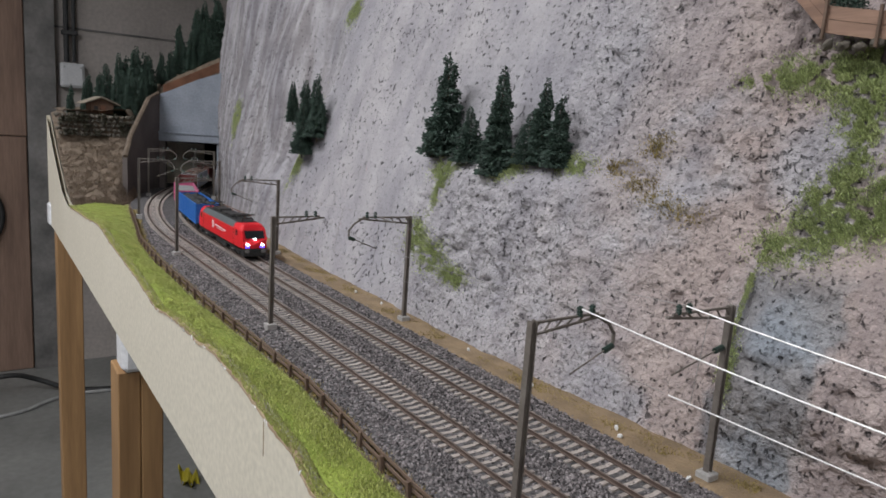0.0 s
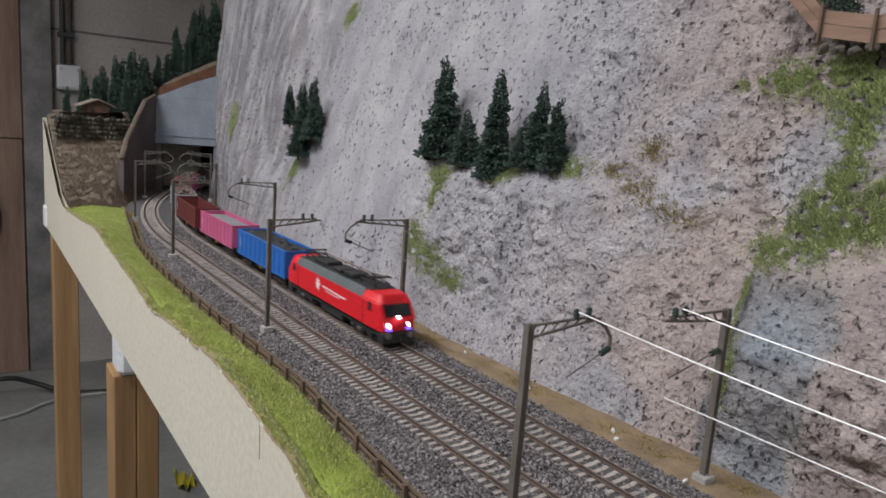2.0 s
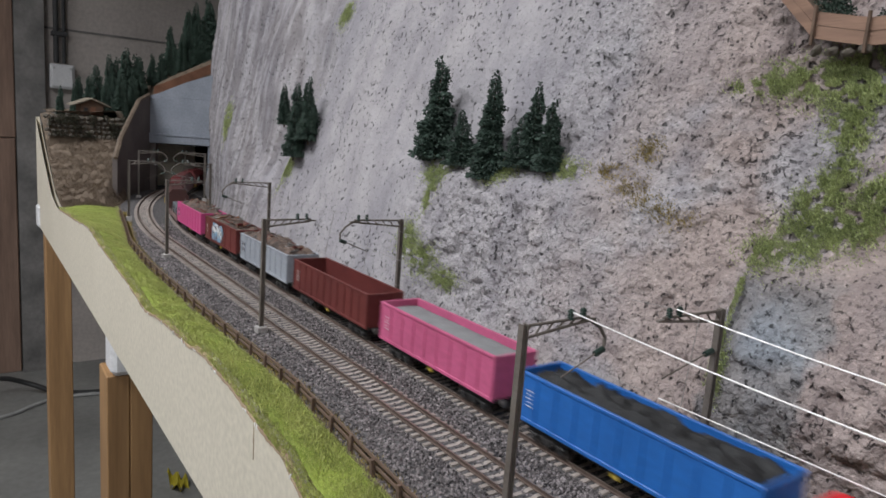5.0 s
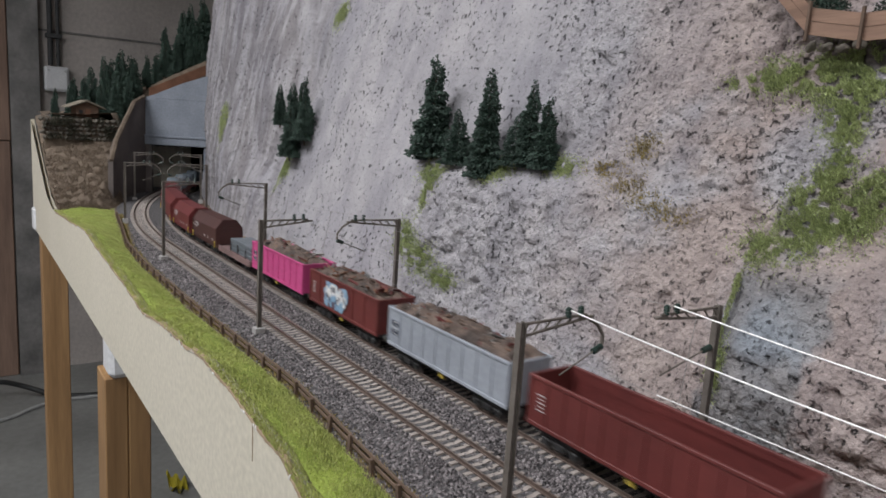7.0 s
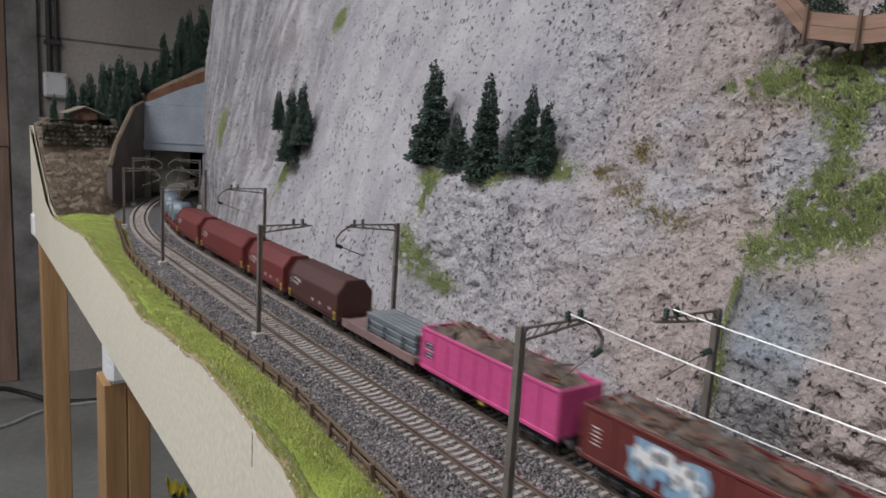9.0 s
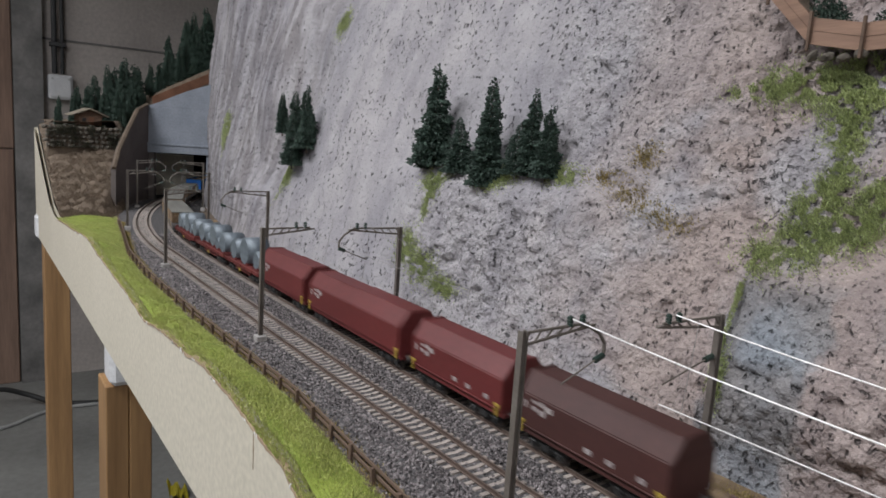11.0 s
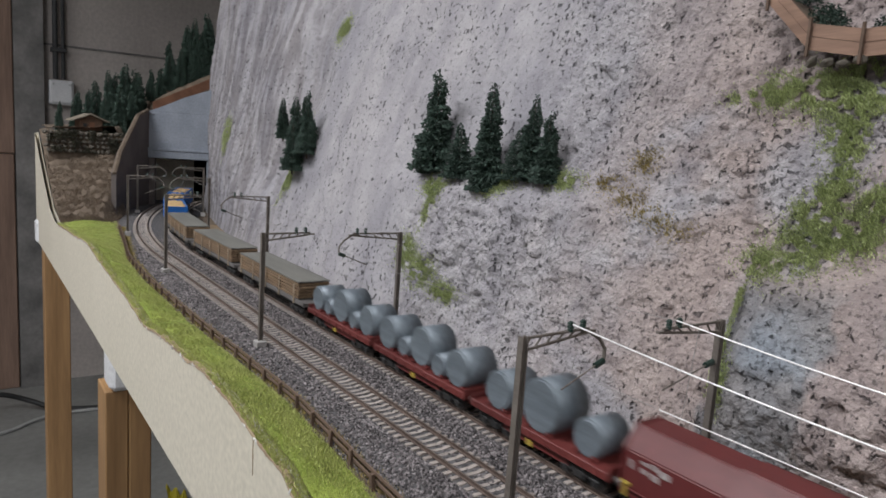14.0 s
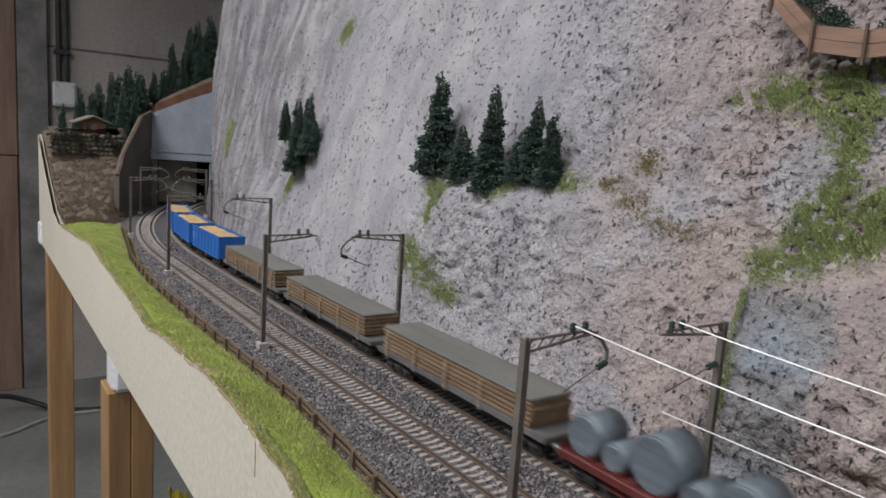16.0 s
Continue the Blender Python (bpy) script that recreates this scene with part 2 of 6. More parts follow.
COIL = surface("steel_coil", (0.20, 0.235, 0.265), (0.13, 0.155, 0.18), 0.5, metal=0.2, scale=60, fine=700, bump=0.1, depth=0.0003, stretch=(0.3, 3, 3))
BEAM = surface("steel_billet", (0.23, 0.255, 0.28), (0.16, 0.18, 0.20), 0.5, metal=0.3, scale=60, fine=500, island=0.3)
COAL = surface("coal_load", (0.035, 0.036, 0.038), (0.015, 0.015, 0.016), 0.7, scale=120, fine=700, bump=0.8, depth=0.001)
GRIT = surface("grey_grit_load", (0.30, 0.31, 0.315), (0.22, 0.225, 0.23), 0.9, scale=60, fine=800, bump=0.6, depth=0.0008)
SCRAP = surface("scrap_load", (0.27, 0.19, 0.15), (0.085, 0.062, 0.052), 0.8, scale=70, fine=500, bump=0.6, depth=0.001, island=0.6, spread=0.3)
CHIPS = surface("wood_chip_load", (0.62, 0.43, 0.21), (0.45, 0.29, 0.13), 0.9, scale=90, fine=700, bump=0.8, depth=0.001)
STAKEWAGON = surface("stake_wagon_olive", (0.12, 0.09, 0.065), (0.07, 0.05, 0.035), 0.75, scale=40, fine=400)
STAKE = surface("pale_stake", (0.42, 0.33, 0.24), (0.30, 0.23, 0.16), 0.8, scale=60, fine=500)
LUMBER = surface("stacked_lumber", (0.33, 0.22, 0.13), (0.18, 0.115, 0.07), 0.8, scale=60, fine=500, stretch=(0.2, 2, 2), island=0.4)
SOLEBAR = surface("dull_solebar", (0.16, 0.15, 0.145), (0.09, 0.082, 0.078), 0.7, scale=40, fine=400)
DECK = surface("lumber_top_grey", (0.20, 0.195, 0.175), (0.145, 0.14, 0.125), 0.8, scale=40, fine=500, stretch=(0.3, 2, 2))
FLATDECK = surface("flat_wagon_deck", (0.25, 0.16, 0.15), (0.16, 0.10, 0.095), 0.7, scale=40, fine=400)
PRINT = surface("dull_white_print", (0.50, 0.46, 0.45), (0.30, 0.25, 0.25), 0.6, scale=300, fine=900, bump=0.0)
SPRAY = surface("pale_blue_spray", (0.30, 0.46, 0.60), (0.20, 0.33, 0.48), 0.6, scale=60, fine=300, bump=0.0)
SPRAYDARK = surface("dark_spray", (0.05, 0.06, 0.09), rough=0.6, scale=60, fine=300, bump=0.0)
YELLOWPAINT = surface("yellow_fitting", (0.55, 0.40, 0.07), rough=0.5, scale=60, fine=300, bump=0.0)


# ---- mesh helpers ----
def mesh_of(name, bm, material, smooth=False):
    me = bpy.data.meshes.new(name)
    bm.normal_update()
    bm.to_mesh(me)
    bm.free()
    for m in material if isinstance(material, (list, tuple)) else (material,):
        me.materials.append(m)
    if smooth:
        me.shade_smooth()
    return me


def part(name, bm, material, parent=None, label="", smooth=False):
    ob = new(name, mesh_of(name, bm, material, smooth))
    ob.parent = parent
    return tagged(ob, label)


def raw(name, verts, faces, material, parent=None, smooth=False):
    me = bpy.data.meshes.new(name)
    me.from_pydata(verts, [], faces)
    me.materials.append(material)
    if smooth:
        me.shade_smooth()
    ob = new(name, me)
    ob.parent = parent
    return ob


def box(bm, x0, x1, y0, y1, z0, z1, bevel=0.0, m=None):
    r = bmesh.ops.create_cube(bm, size=1.0, matrix=Matrix.LocRotScale(((x0 + x1) / 2, (y0 + y1) / 2, (z0 + z1) / 2), None, (abs(x1 - x0), abs(y1 - y0), abs(z1 - z0))))
    vs = r["verts"]
    if bevel:
        es = list({e for v in vs for e in v.link_edges})
        rb = bmesh.ops.bevel(bm, geom=es, offset=bevel, segments=1, affect="EDGES")
        vs = list({v for f in rb["faces"] for v in f.verts} | {v for v in vs if v.is_valid})
    if m is not None:
        bmesh.ops.transform(bm, matrix=m, verts=vs)
    return vs


def rod(bm, a, b, r, n=8, r2=None):
    a, b = Vector(a), Vector(b)
    d = b - a
    q = d.to_track_quat("Z", "Y").to_matrix().to_4x4()
    return bmesh.ops.create_cone(bm, cap_ends=True, segments=n, radius1=r, radius2=r if r2 is None else r2, depth=d.length,
                                 matrix=Matrix.Translation((a + b) / 2) @ q)["verts"]


def prism(bm, profile, x0, x1):
    """A closed outline in (y, z) drawn out along x."""
    a = [bm.verts.new((x0, y, z)) for y, z in profile]
    b = [bm.verts.new((x1, y, z)) for y, z in profile]
    n = len(profile)
    for i in range(n):
        bm.faces.new((a[i], a[(i + 1) % n], b[(i + 1) % n], b[i]))
    bm.faces.new(a[::-1])
    bm.faces.new(b)


def B():
    return bmesh.new()


def thing(name, label, category, group="", m=None):
    ob = new(name)
    ob.empty_display_size = 0.01
    if m is not None:
        ob.matrix_basis = m
    return tagged(ob, label, category, group)


def hash3(ix, iy, iz):
    h = (ix * 374761393 + iy * 668265263 + iz * 1274126177) & 0xFFFFFFFF
    h = ((h ^ (h >> 13)) * 1103515245) & 0xFFFFFFFF
    h = ((h ^ (h >> 16)) * 668265263) & 0xFFFFFFFF
    return (h >> 8) / float(1 << 24)


def vnoise(x, y, z):
    """Smooth noise from 0 to 1, on arrays."""
    x, y, z = (np.asarray(v, float) + 1000.0 for v in (x, y, z))
    ix, iy, iz = (np.floor(v).astype(np.int64) for v in (x, y, z))
    u, v, w = (q * q * (3 - 2 * q) for q in (x - ix, y - iy, z - iz))
    out = 0.0
    for dx in (0, 1):
        for dy in (0, 1):
            for dz in (0, 1):
                out = out + hash3(ix + dx, iy + dy, iz + dz) * (u if dx else 1 - u) * (v if dy else 1 - v) * (w if dz else 1 - w)
    return out


def fbm(x, y, z, octaves=4):
    total, amp, k, norm = 0.0, 1.0, 1.0, 0.0
    for o in range(octaves):
        total = total + amp * (vnoise(x * k + 7.3 * o, y * k + 3.1 * o, z * k + 5.7 * o) - 0.5)
        norm += amp
        amp, k = amp * 0.5, k * 2.03
    return total / norm * 2


def sstep(a, b, v):
    t = np.clip((np.asarray(v, float) - a) / (b - a), 0, 1)
    return t * t * (3 - 2 * t)


# ---- the plan ----
BEND, RADIUS = 0.94, 1.54      # where both tracks begin to curve, about (BEND, -RADIUS)
TRACK_B = -0.0516
GAUGE = 0.0175


def on_track(s, off=0.0):
    """Place and heading angle at distance s along the straight's direction, off metres from the near track's middle."""
    if s <= BEND:
        return s, off, 0.0
    r = RADIUS + off
    a = (s - BEND) / (RADIUS + TRACK_B)
    return BEND + r * math.sin(a), -RADIUS + r * math.cos(a), a


def cliff_base(x):
    return np.interp(x, [-2.3, 0.0, 0.165, 0.35, 0.50, 0.77, 0.95, 1.1, 1.3, 1.45, 1.56, 1.75], [-0.14, -0.127, -0.122, -0.113, -0.112, -0.118, -0.128, -0.142, -0.172, -0.199, -0.219, -0.25])


def cliff_y(x, z):
    """The large form of the rock face."""
    x, z = np.asarray(x, float), np.asarray(z, float)
    lean = np.interp(x, [-2.3, 1.0, 1.3, 1.56], [0.364, 0.35, 0.19, 0.09])
    y = cliff_base(x) - lean * z - 0.004
    grow = sstep(0.0, 0.10, z)
    y = y + grow * 0.016 * fbm(x * 4.2 + 3, z * 0 + 2.0, z * 3.0, 2)
    y = y + grow * 0.009 * fbm(x * 13, z * 0 + 9.0, z * 7, 3)
    y = y + 0.014 * np.exp(-((x - 0.47) / 0.15) ** 2) * sstep(0.02, 0.10, z) * (1 - sstep(0.125, 0.150, z))
    y = y + 0.016 * sstep(0.245, 0.20, x) * sstep(0.0, 0.05, z) * (1 - sstep(0.10, 0.125, z))
    y = y + sstep(0.06, 0.22, z) * (0.020 * sstep(1.00, 1.09, x) - 0.016 * sstep(1.12, 1.30, x))
    # a rib whose far side falls back, with firs in the lee
    fold = 0.940 - 0.30 * (np.minimum(z, 0.24) - 0.096)
    y = y - 0.020 * sstep(fold - 0.006, fold + 0.014, x) * (1 - sstep(fold + 0.06, fold + 0.30, x)) * sstep(0.05, 0.12, z) * (1 - 0.5 * sstep(0.24, 0.32, z))
    y = y - 0.012 * np.exp(-((x - fold - 0.006) / 0.007) ** 2) * sstep(0.08, 0.12, z) * (1 - sstep(0.22, 0.28, z))
    return y


# ---- the cellar ----
def slab(name, x0, x1, y0, y1, z0, z1, material, label, category):
    bm = B()
    box(bm, x0, x1, y0, y1, z0, z1)
    return tagged(part(name, bm, material), label, category, kind="structure")


FLOOR_Z = -1.10
slab("floor", -3.2, 3.9, -3.5, 3.2, FLOOR_Z - 0.1, FLOOR_Z, FLOOR, "grey screed cellar floor with dull stains", "floor")
# the PLASTER ceiling and walls are unseen, kept pale to bounce light
slab("ceiling", -3.2, 3.9, -3.5, 3.2, 1.45, 1.55, PLASTER, "plain unseen cellar ceiling, pale to bounce light", "ceiling")
slab("wall_east", 3.7, 3.9, -3.5, 3.2, FLOOR_Z, 1.45, CONCRETE, "grey-brown raw concrete cellar wall", "wall")
slab("wall_west", -3.2, -3.0, -3.5, 3.2, FLOOR_Z, 1.45, PLASTER, "plain unseen cellar wall behind the bench, pale to bounce light", "wall")
slab("wall_north", -3.0, 3.7, 3.0, 3.2, FLOOR_Z, 1.45, PLASTER, "plain unseen cellar wall, pale to bounce light", "wall")
slab("wall_south", -3.0, 3.7, -3.5, -3.3, FLOOR_Z, 1.45, PLASTER, "plain unseen cellar wall beyond the layout, pale to bounce light", "wall")
slab("column_1", 3.635, 3.695, -0.095, 0.02, FLOOR_Z, 1.45, COLUMN, "dark grey concrete column against the wall", "column")
bm = B()
box(bm, 3.62, 3.695, -3.3, 3.0, 0.50, 0.508)
joint = part("trim", bm, COLUMN)
joint.matrix_basis = pose(0.073, 0, 0)
tagged(joint, "faint horizontal shuttering joint in the concrete wall", "wall joint", kind="structure")

for i, (px, z0, z1) in enumerate(((0.045, 0.002, 1.45), (0.05, FLOOR_Z, -0.002))):
    bm = B()
    box(bm, 3.655, 3.690, 0.0 + px * 0.5, 1.3, z0, z1, 0.004)
    tagged(part("hoarding_board", bm, HOARDING), "brown wooden hoarding board stood beside the column", "board", "boards by the column")

for lx, ly, lz, lp in LAMPS:
    fit = thing("ceiling_light", "unseen white tube fitting with a frosted diffuser on the ceiling", "ceiling light", "tube fittings", pose(lx, ly, lz))
    bm = B()
    box(bm, -0.64, 0.64, -0.10, 0.10, 0.0, 0.07, 0.006)
    part("housing", bm, STEEL, fit)
    bm = B()
    box(bm, -0.62, 0.62, -0.085, 0.085, -0.03, -0.002, 0.006)
    d = part("diffuser", bm, TUBE, fit)

# conduit and junction box on the far wall
cond = thing("conduit", "dark conduit pipe fixed to the concrete wall", "pipe", m=pose(3.66, -0.155, 0.35))
bm = B()
rod(bm, (0, 0.012, 0), (0, 0.012, 1.10), 0.011, 10)
part("pipe", bm, PIPE, cond)
bm = B()
rod(bm, (0.005, -0.020, 0), (0.005, -0.020, 1.10), 0.008, 10)
part("pipe", bm, PIPE, cond)
for z in (0.12, 0.55):
    bm = B()
    box(bm, -0.016, 0.03, -0.035, 0.03, z, z + 0.02, 0.002)
    part("clip", bm, PIPE, cond)
jb = thing("junction_box", "small white electrical box on the concrete wall", "junction box", m=pose(3.64, -0.165, 0.29))
bm = B()
box(bm, 0, 0.055, -0.05, 0.05, -0.055, 0.055, 0.006)
part("body", bm, PLASTIC, jb)
bm = B()
box(bm, -0.006, 0, -0.042, 0.042, -0.046, 0.046, 0.003)
part("lid", bm, PLASTIC, jb)
for dy in (-0.034, 0.034):
    bm = B()
    rod(bm, (-0.010, dy, 0.036), (-0.005, dy, 0.036), 0.005, 8)
    part("screw", bm, STEEL, jb)


def cable(name, pts, r, material, label):
    cu = bpy.data.curves.new(name, "CURVE")
    cu.dimensions, cu.bevel_depth, cu.bevel_resolution = "3D", r, 2
    sp = cu.splines.new("NURBS")
    sp.points.add(len(pts) - 1)
    for p, q in zip(sp.points, pts):
        p.co = (*q, 1)
    sp.use_endpoint_u, sp.order_u = True, 3
    cu.materials.append(material)
    return tagged(new(name, cu), label, "cable")


cable("power_cable", [(3.35, 0.35, FLOOR_Z + 0.05), (3.30, 0.15, FLOOR_Z + 0.12), (3.35, 0.02, FLOOR_Z + 0.05), (3.25, -0.1, FLOOR_Z + 0.012), (3.2, -0.4, FLOOR_Z + 0.012), (3.3, -0.9, FLOOR_Z + 0.012)], 0.011, RUBBER, "black power cable lying on the cellar floor")
cable("extension_cable", [(3.1, 0.5, FLOOR_Z + 0.008), (3.05, 0.15, FLOOR_Z + 0.008), (3.25, -0.05, FLOOR_Z + 0.008), (3.2, -0.3, FLOOR_Z + 0.008), (3.3, -0.8, FLOOR_Z + 0.008)], 0.008, GREYCABLE, "grey extension cable across the cellar floor")
cable("hanging_cable", [(3.63, 0.19, -0.20), (3.63, 0.145, -0.27), (3.63, 0.125, -0.36), (3.63, 0.15, -0.45), (3.63, 0.20, -0.50)], 0.012, RUBBER, "dark looped cable hanging by the hoarding")
bm = B()
bmesh.ops.create_grid(bm, x_segments=14, y_segments=9, size=0.045)
for v in bm.verts:
    v.co = Vector((v.co.x * (1 + 0.5 * math.sin(v.co.y * 60)), v.co.y * 0.6, 0.022 + 0.028 * math.sin(v.co.x * 70 + v.co.y * 40) * math.cos(v.co.y * 90)))
rag = part("plastic_scrap", bm, YELLOW)
rag.matrix_basis = pose(2.27, -0.352, FLOOR_Z - 0.004)
tagged(rag, "crumpled yellow plastic scrap on the floor", "scrap")


# ---- the bench ----
EDGE_X = [-2.3, 0.10, 0.285, 0.312, 0.332, 0.355, 0.39, 0.4435, 0.50, 0.58, 0.6365, 0.729, 0.886, 0.975, 1.116, 1.25, 1.339, 1.428, 1.572, 1.717]
EDGE_Z = [0.0, -0.006, -0.010, -0.001, 0.0, 0.002, 0.006, 0.008, 0.003, -0.0015, -0.008, 0.0, 0.007, 0.014, 0.004, -0.003, -0.008, 0.0055, 0.068, 0.1366]
FASCIA_Y, BENCH_END = 0.090, 1.717


def edge_z(x):
    x = np.asarray(x, float)
    return np.interp(x, EDGE_X, EDGE_Z) + 0.0016 * fbm(x * 55, x * 0 + 4, x * 0, 3)


def fascia():
    bench = thing("fascia_panel", "cream painted bench fascia with a ragged top edge", "fascia panel")
    xs = np.concatenate([np.linspace(-2.3, 0.1, 40), np.linspace(0.105, BENCH_END, 520)])
    top = edge_z(xs)
    vs, fs = [], []
    for x, z in zip(xs, top):
        vs += [(x, FASCIA_Y, -0.0945), (x, FASCIA_Y, z), (x, FASCIA_Y - 0.007, z + 0.0006), (x, FASCIA_Y - 0.007, -0.0945)]
    for i in range(len(xs) - 1):
        a, b = i * 4, i * 4 + 4
        fs += [(a, a + 1, b + 1, b), (a + 2, a + 3, b + 3, b + 2), (a, b, b + 3, a + 3)]
    n = len(vs) - 4
    fs += [(n, n + 1, n + 2, n + 3), (3, 2, 1, 0)]
    raw("panel", vs, fs, CREAM, bench)
    vs2, fs2 = [], []
    rnd = random.Random(4)
    for x, z in zip(xs, top):
        if x > 1.30:
            break
        w = 0.0002 + 0.0010 * rnd.random()
        vs2 += [(x, FASCIA_Y + 0.0008, z - w), (x, FASCIA_Y + 0.0006, z + 0.0010), (x, FASCIA_Y - 0.0030, z + 0.0012)]
    for i in range(len(vs2) // 3 - 1):
        a, b = i * 3, i * 3 + 3
        fs2 += [(a, a + 1, b + 1, b), (a + 1, a + 2, b + 2, b + 1)]
    tagged(raw("raw_edge", vs2, fs2, PLY, bench), "torn brown paper-like edge along the fascia")
    # chips of bare white filler along the edge
    for _ in range(70):
        x = rnd.uniform(0.27, 1.1)
        z = float(edge_z(x))
        bm = B()
        bmesh.ops.create_icosphere(bm, subdivisions=1, radius=0.5, matrix=Matrix.LocRotScale((x, FASCIA_Y + 0.0004, z - 0.001 * rnd.random()), Euler((rnd.random() * 3, rnd.random() * 3, 0)), (0.004 * rnd.random() + 0.0008, 0.0016, 0.0018 * rnd.random() + 0.0006)))
        part("filler_chip", bm, WHITE, bench)
    bm = B()
    box(bm, 0.3520, 0.3523, FASCIA_Y, FASCIA_Y + 0.0004, -0.022, -0.009)
    box(bm, 0.3524, 0.3528, FASCIA_Y, FASCIA_Y + 0.0004, -0.012, 0.000)
    part("crack", bm, PLY, bench)
    bm = B()
    box(bm, BENCH_END - 0.010, BENCH_END, -0.24, FASCIA_Y - 0.0075, -0.098, 0.12, 0.0005)
    part("end_panel", bm, CREAM, bench)


fascia()
bm = B()
box(bm, -2.3, BENCH_END - 0.012, -0.6, FASCIA_Y - 0.009, -0.036, -0.018)
tagged(part("bench_top", bm, PLY), "plywood base board under the model scenery", "bench top", kind="structure")


def leg(x, y0, y1, depth, top, boards=1):
    lg = thing("bench_leg", "squared pine leg under the bench with a knot", "bench leg", "bench legs", pose(x, 0, FLOOR_Z))
    for i in range(boards):
        a = y0 + (y1 - y0) * i / boards
        b = y0 + (y1 - y0) * (i + 1) / boards
        bm = B()
        box(bm, 0, depth, a + 0.0004, b - 0.0004, 0, top - FLOOR_Z, 0.0015)
        part("beam", bm, TIMBER, lg)
    return lg


leg(1.655, 0.0335, 0.0825, 0.05, -0.095)
leg(0.955, 0.0145, 0.0735, 0.06, -0.184, 2)
leg(-1.0, 0.03, 0.085, 0.06, -0.10)
leg(1.50, -0.55, -0.50, 0.05, -0.04)
leg(-1.0, -0.55, -0.50, 0.05, -0.04)
for (x, y0, y1, z0, z1) in ((0.945, 0.016, 0.0690, -0.1835, -0.080), (1.665, 0.070, 0.0945, -0.0985, -0.045)):
    br = thing("leg_bracket", "white rounded plastic bracket above a bench leg", "bracket", "leg brackets", pose(x, 0, 0))
    bm = B()
    box(bm, 0.0, 0.05, y0, y1, z0, z1, 0.007)
    part("body", bm, PLASTIC, br)

# ---- the ground of the layout: one sheet from the rock to the fascia ----
def fence_y(x):
    return np.interp(x, [-2.3, 0.26, 0.40, 0.62, 0.81, 0.95, 1.1057, 1.25, 1.38, 1.6], [0.056, 0.053, 0.0445, 0.050, 0.0514, 0.044, 0.0226, 0.004, -0.017, -0.06])


def hill_y0(x):
    """The foot of the slope left of the curve."""
    return fence_y(x) + np.interp(x, [1.30, 1.45], [0.012, -0.014])


def hill_h(x, y):
    """Height of the bank at the far end, up to a flat with a hut and trees."""
    x, y = np.asarray(x, float), np.asarray(y, float)
    up = np.interp(x, [1.25, 1.33, 1.45, 1.56, 1.62, 1.72, 1.95], [0, 0.006, 0.060, 0.105, 0.146, 0.155, 0.175])
    side = sstep(0.0, 1.0, (y - hill_y0(x)) / np.interp(x, [1.30, 1.45], [0.055, 0.020]))
    return up * (0.10 + 0.90 * side) * sstep(-0.008, 0.012, y - hill_y0(x))


def ground_z(x, y):
    x, y = np.asarray(x, float), np.asarray(y, float)
    bed = -0.0055 - 0.006 * sstep(0.028, 0.048, y) * (1 - sstep(0.050, 0.062, y))
    f = fence_y(x)
    t = np.clip((y - f - 0.002) / (FASCIA_Y - 0.007 - f), 0, 1)
    verge = (1 - t) * -0.006 + t * (np.interp(x, EDGE_X, EDGE_Z) + 0.001) + 0.006 * np.sin(np.pi * t) * 0.5
    under = -0.0095 + 0.004 * sstep(-0.082, -0.092, y + 0.0 * x) * sstep(1.05, 0.95, x)
    z = np.where(y > f + 0.002, verge, np.where(y > f - 0.004, -0.0075, under))
    return z + hill_h(x, y) * (1 - 0.9 * t)


def ground():
    xs = np.concatenate([np.linspace(-2.3, 0.05, 50), np.linspace(0.06, 1.70, 420)])
    ys = np.linspace(0.0, 1.0, 90)
    X, T = np.meshgrid(xs, ys, indexing="ij")
    far = np.where(X < 1.3, cliff_base(X) - 0.02, -0.30)
    Y = far + (FASCIA_Y - 0.0072 - far) * T
    Z = ground_z(X, Y) + 0.0016 * fbm(X * 60, Y * 60, X * 0, 3) * (1 + 2.5 * (hill_h(X, Y) > 0.004))
    n, m = X.shape
    verts = np.stack([X, Y, Z], -1).reshape(-1, 3).tolist()
    f = [(i * m + j, (i + 1) * m + j, (i + 1) * m + j + 1, i * m + j + 1) for i in range(n - 1) for j in range(m - 1)]
    ob = raw("ground", verts, f, SAND, smooth=True)
    ob.data.materials.append(TURF)
    ob.data.materials.append(BROWN)
    idx = []
    for a, b, c, d in f:
        x, y, z = verts[a]
        k = 0
        if y > float(fence_y(x)) + 0.004:
            k = 1 if x < 1.31 else 2
        elif y > float(fence_y(x)) - 0.008 or x > 1.30:
            k = 2
        idx.append(k)
    ob.data.polygons.foreach_set("material_index", idx)
    tagged(ob, "model ground of sandy earth with a bright green verge", "ground", kind="structure")


ground()


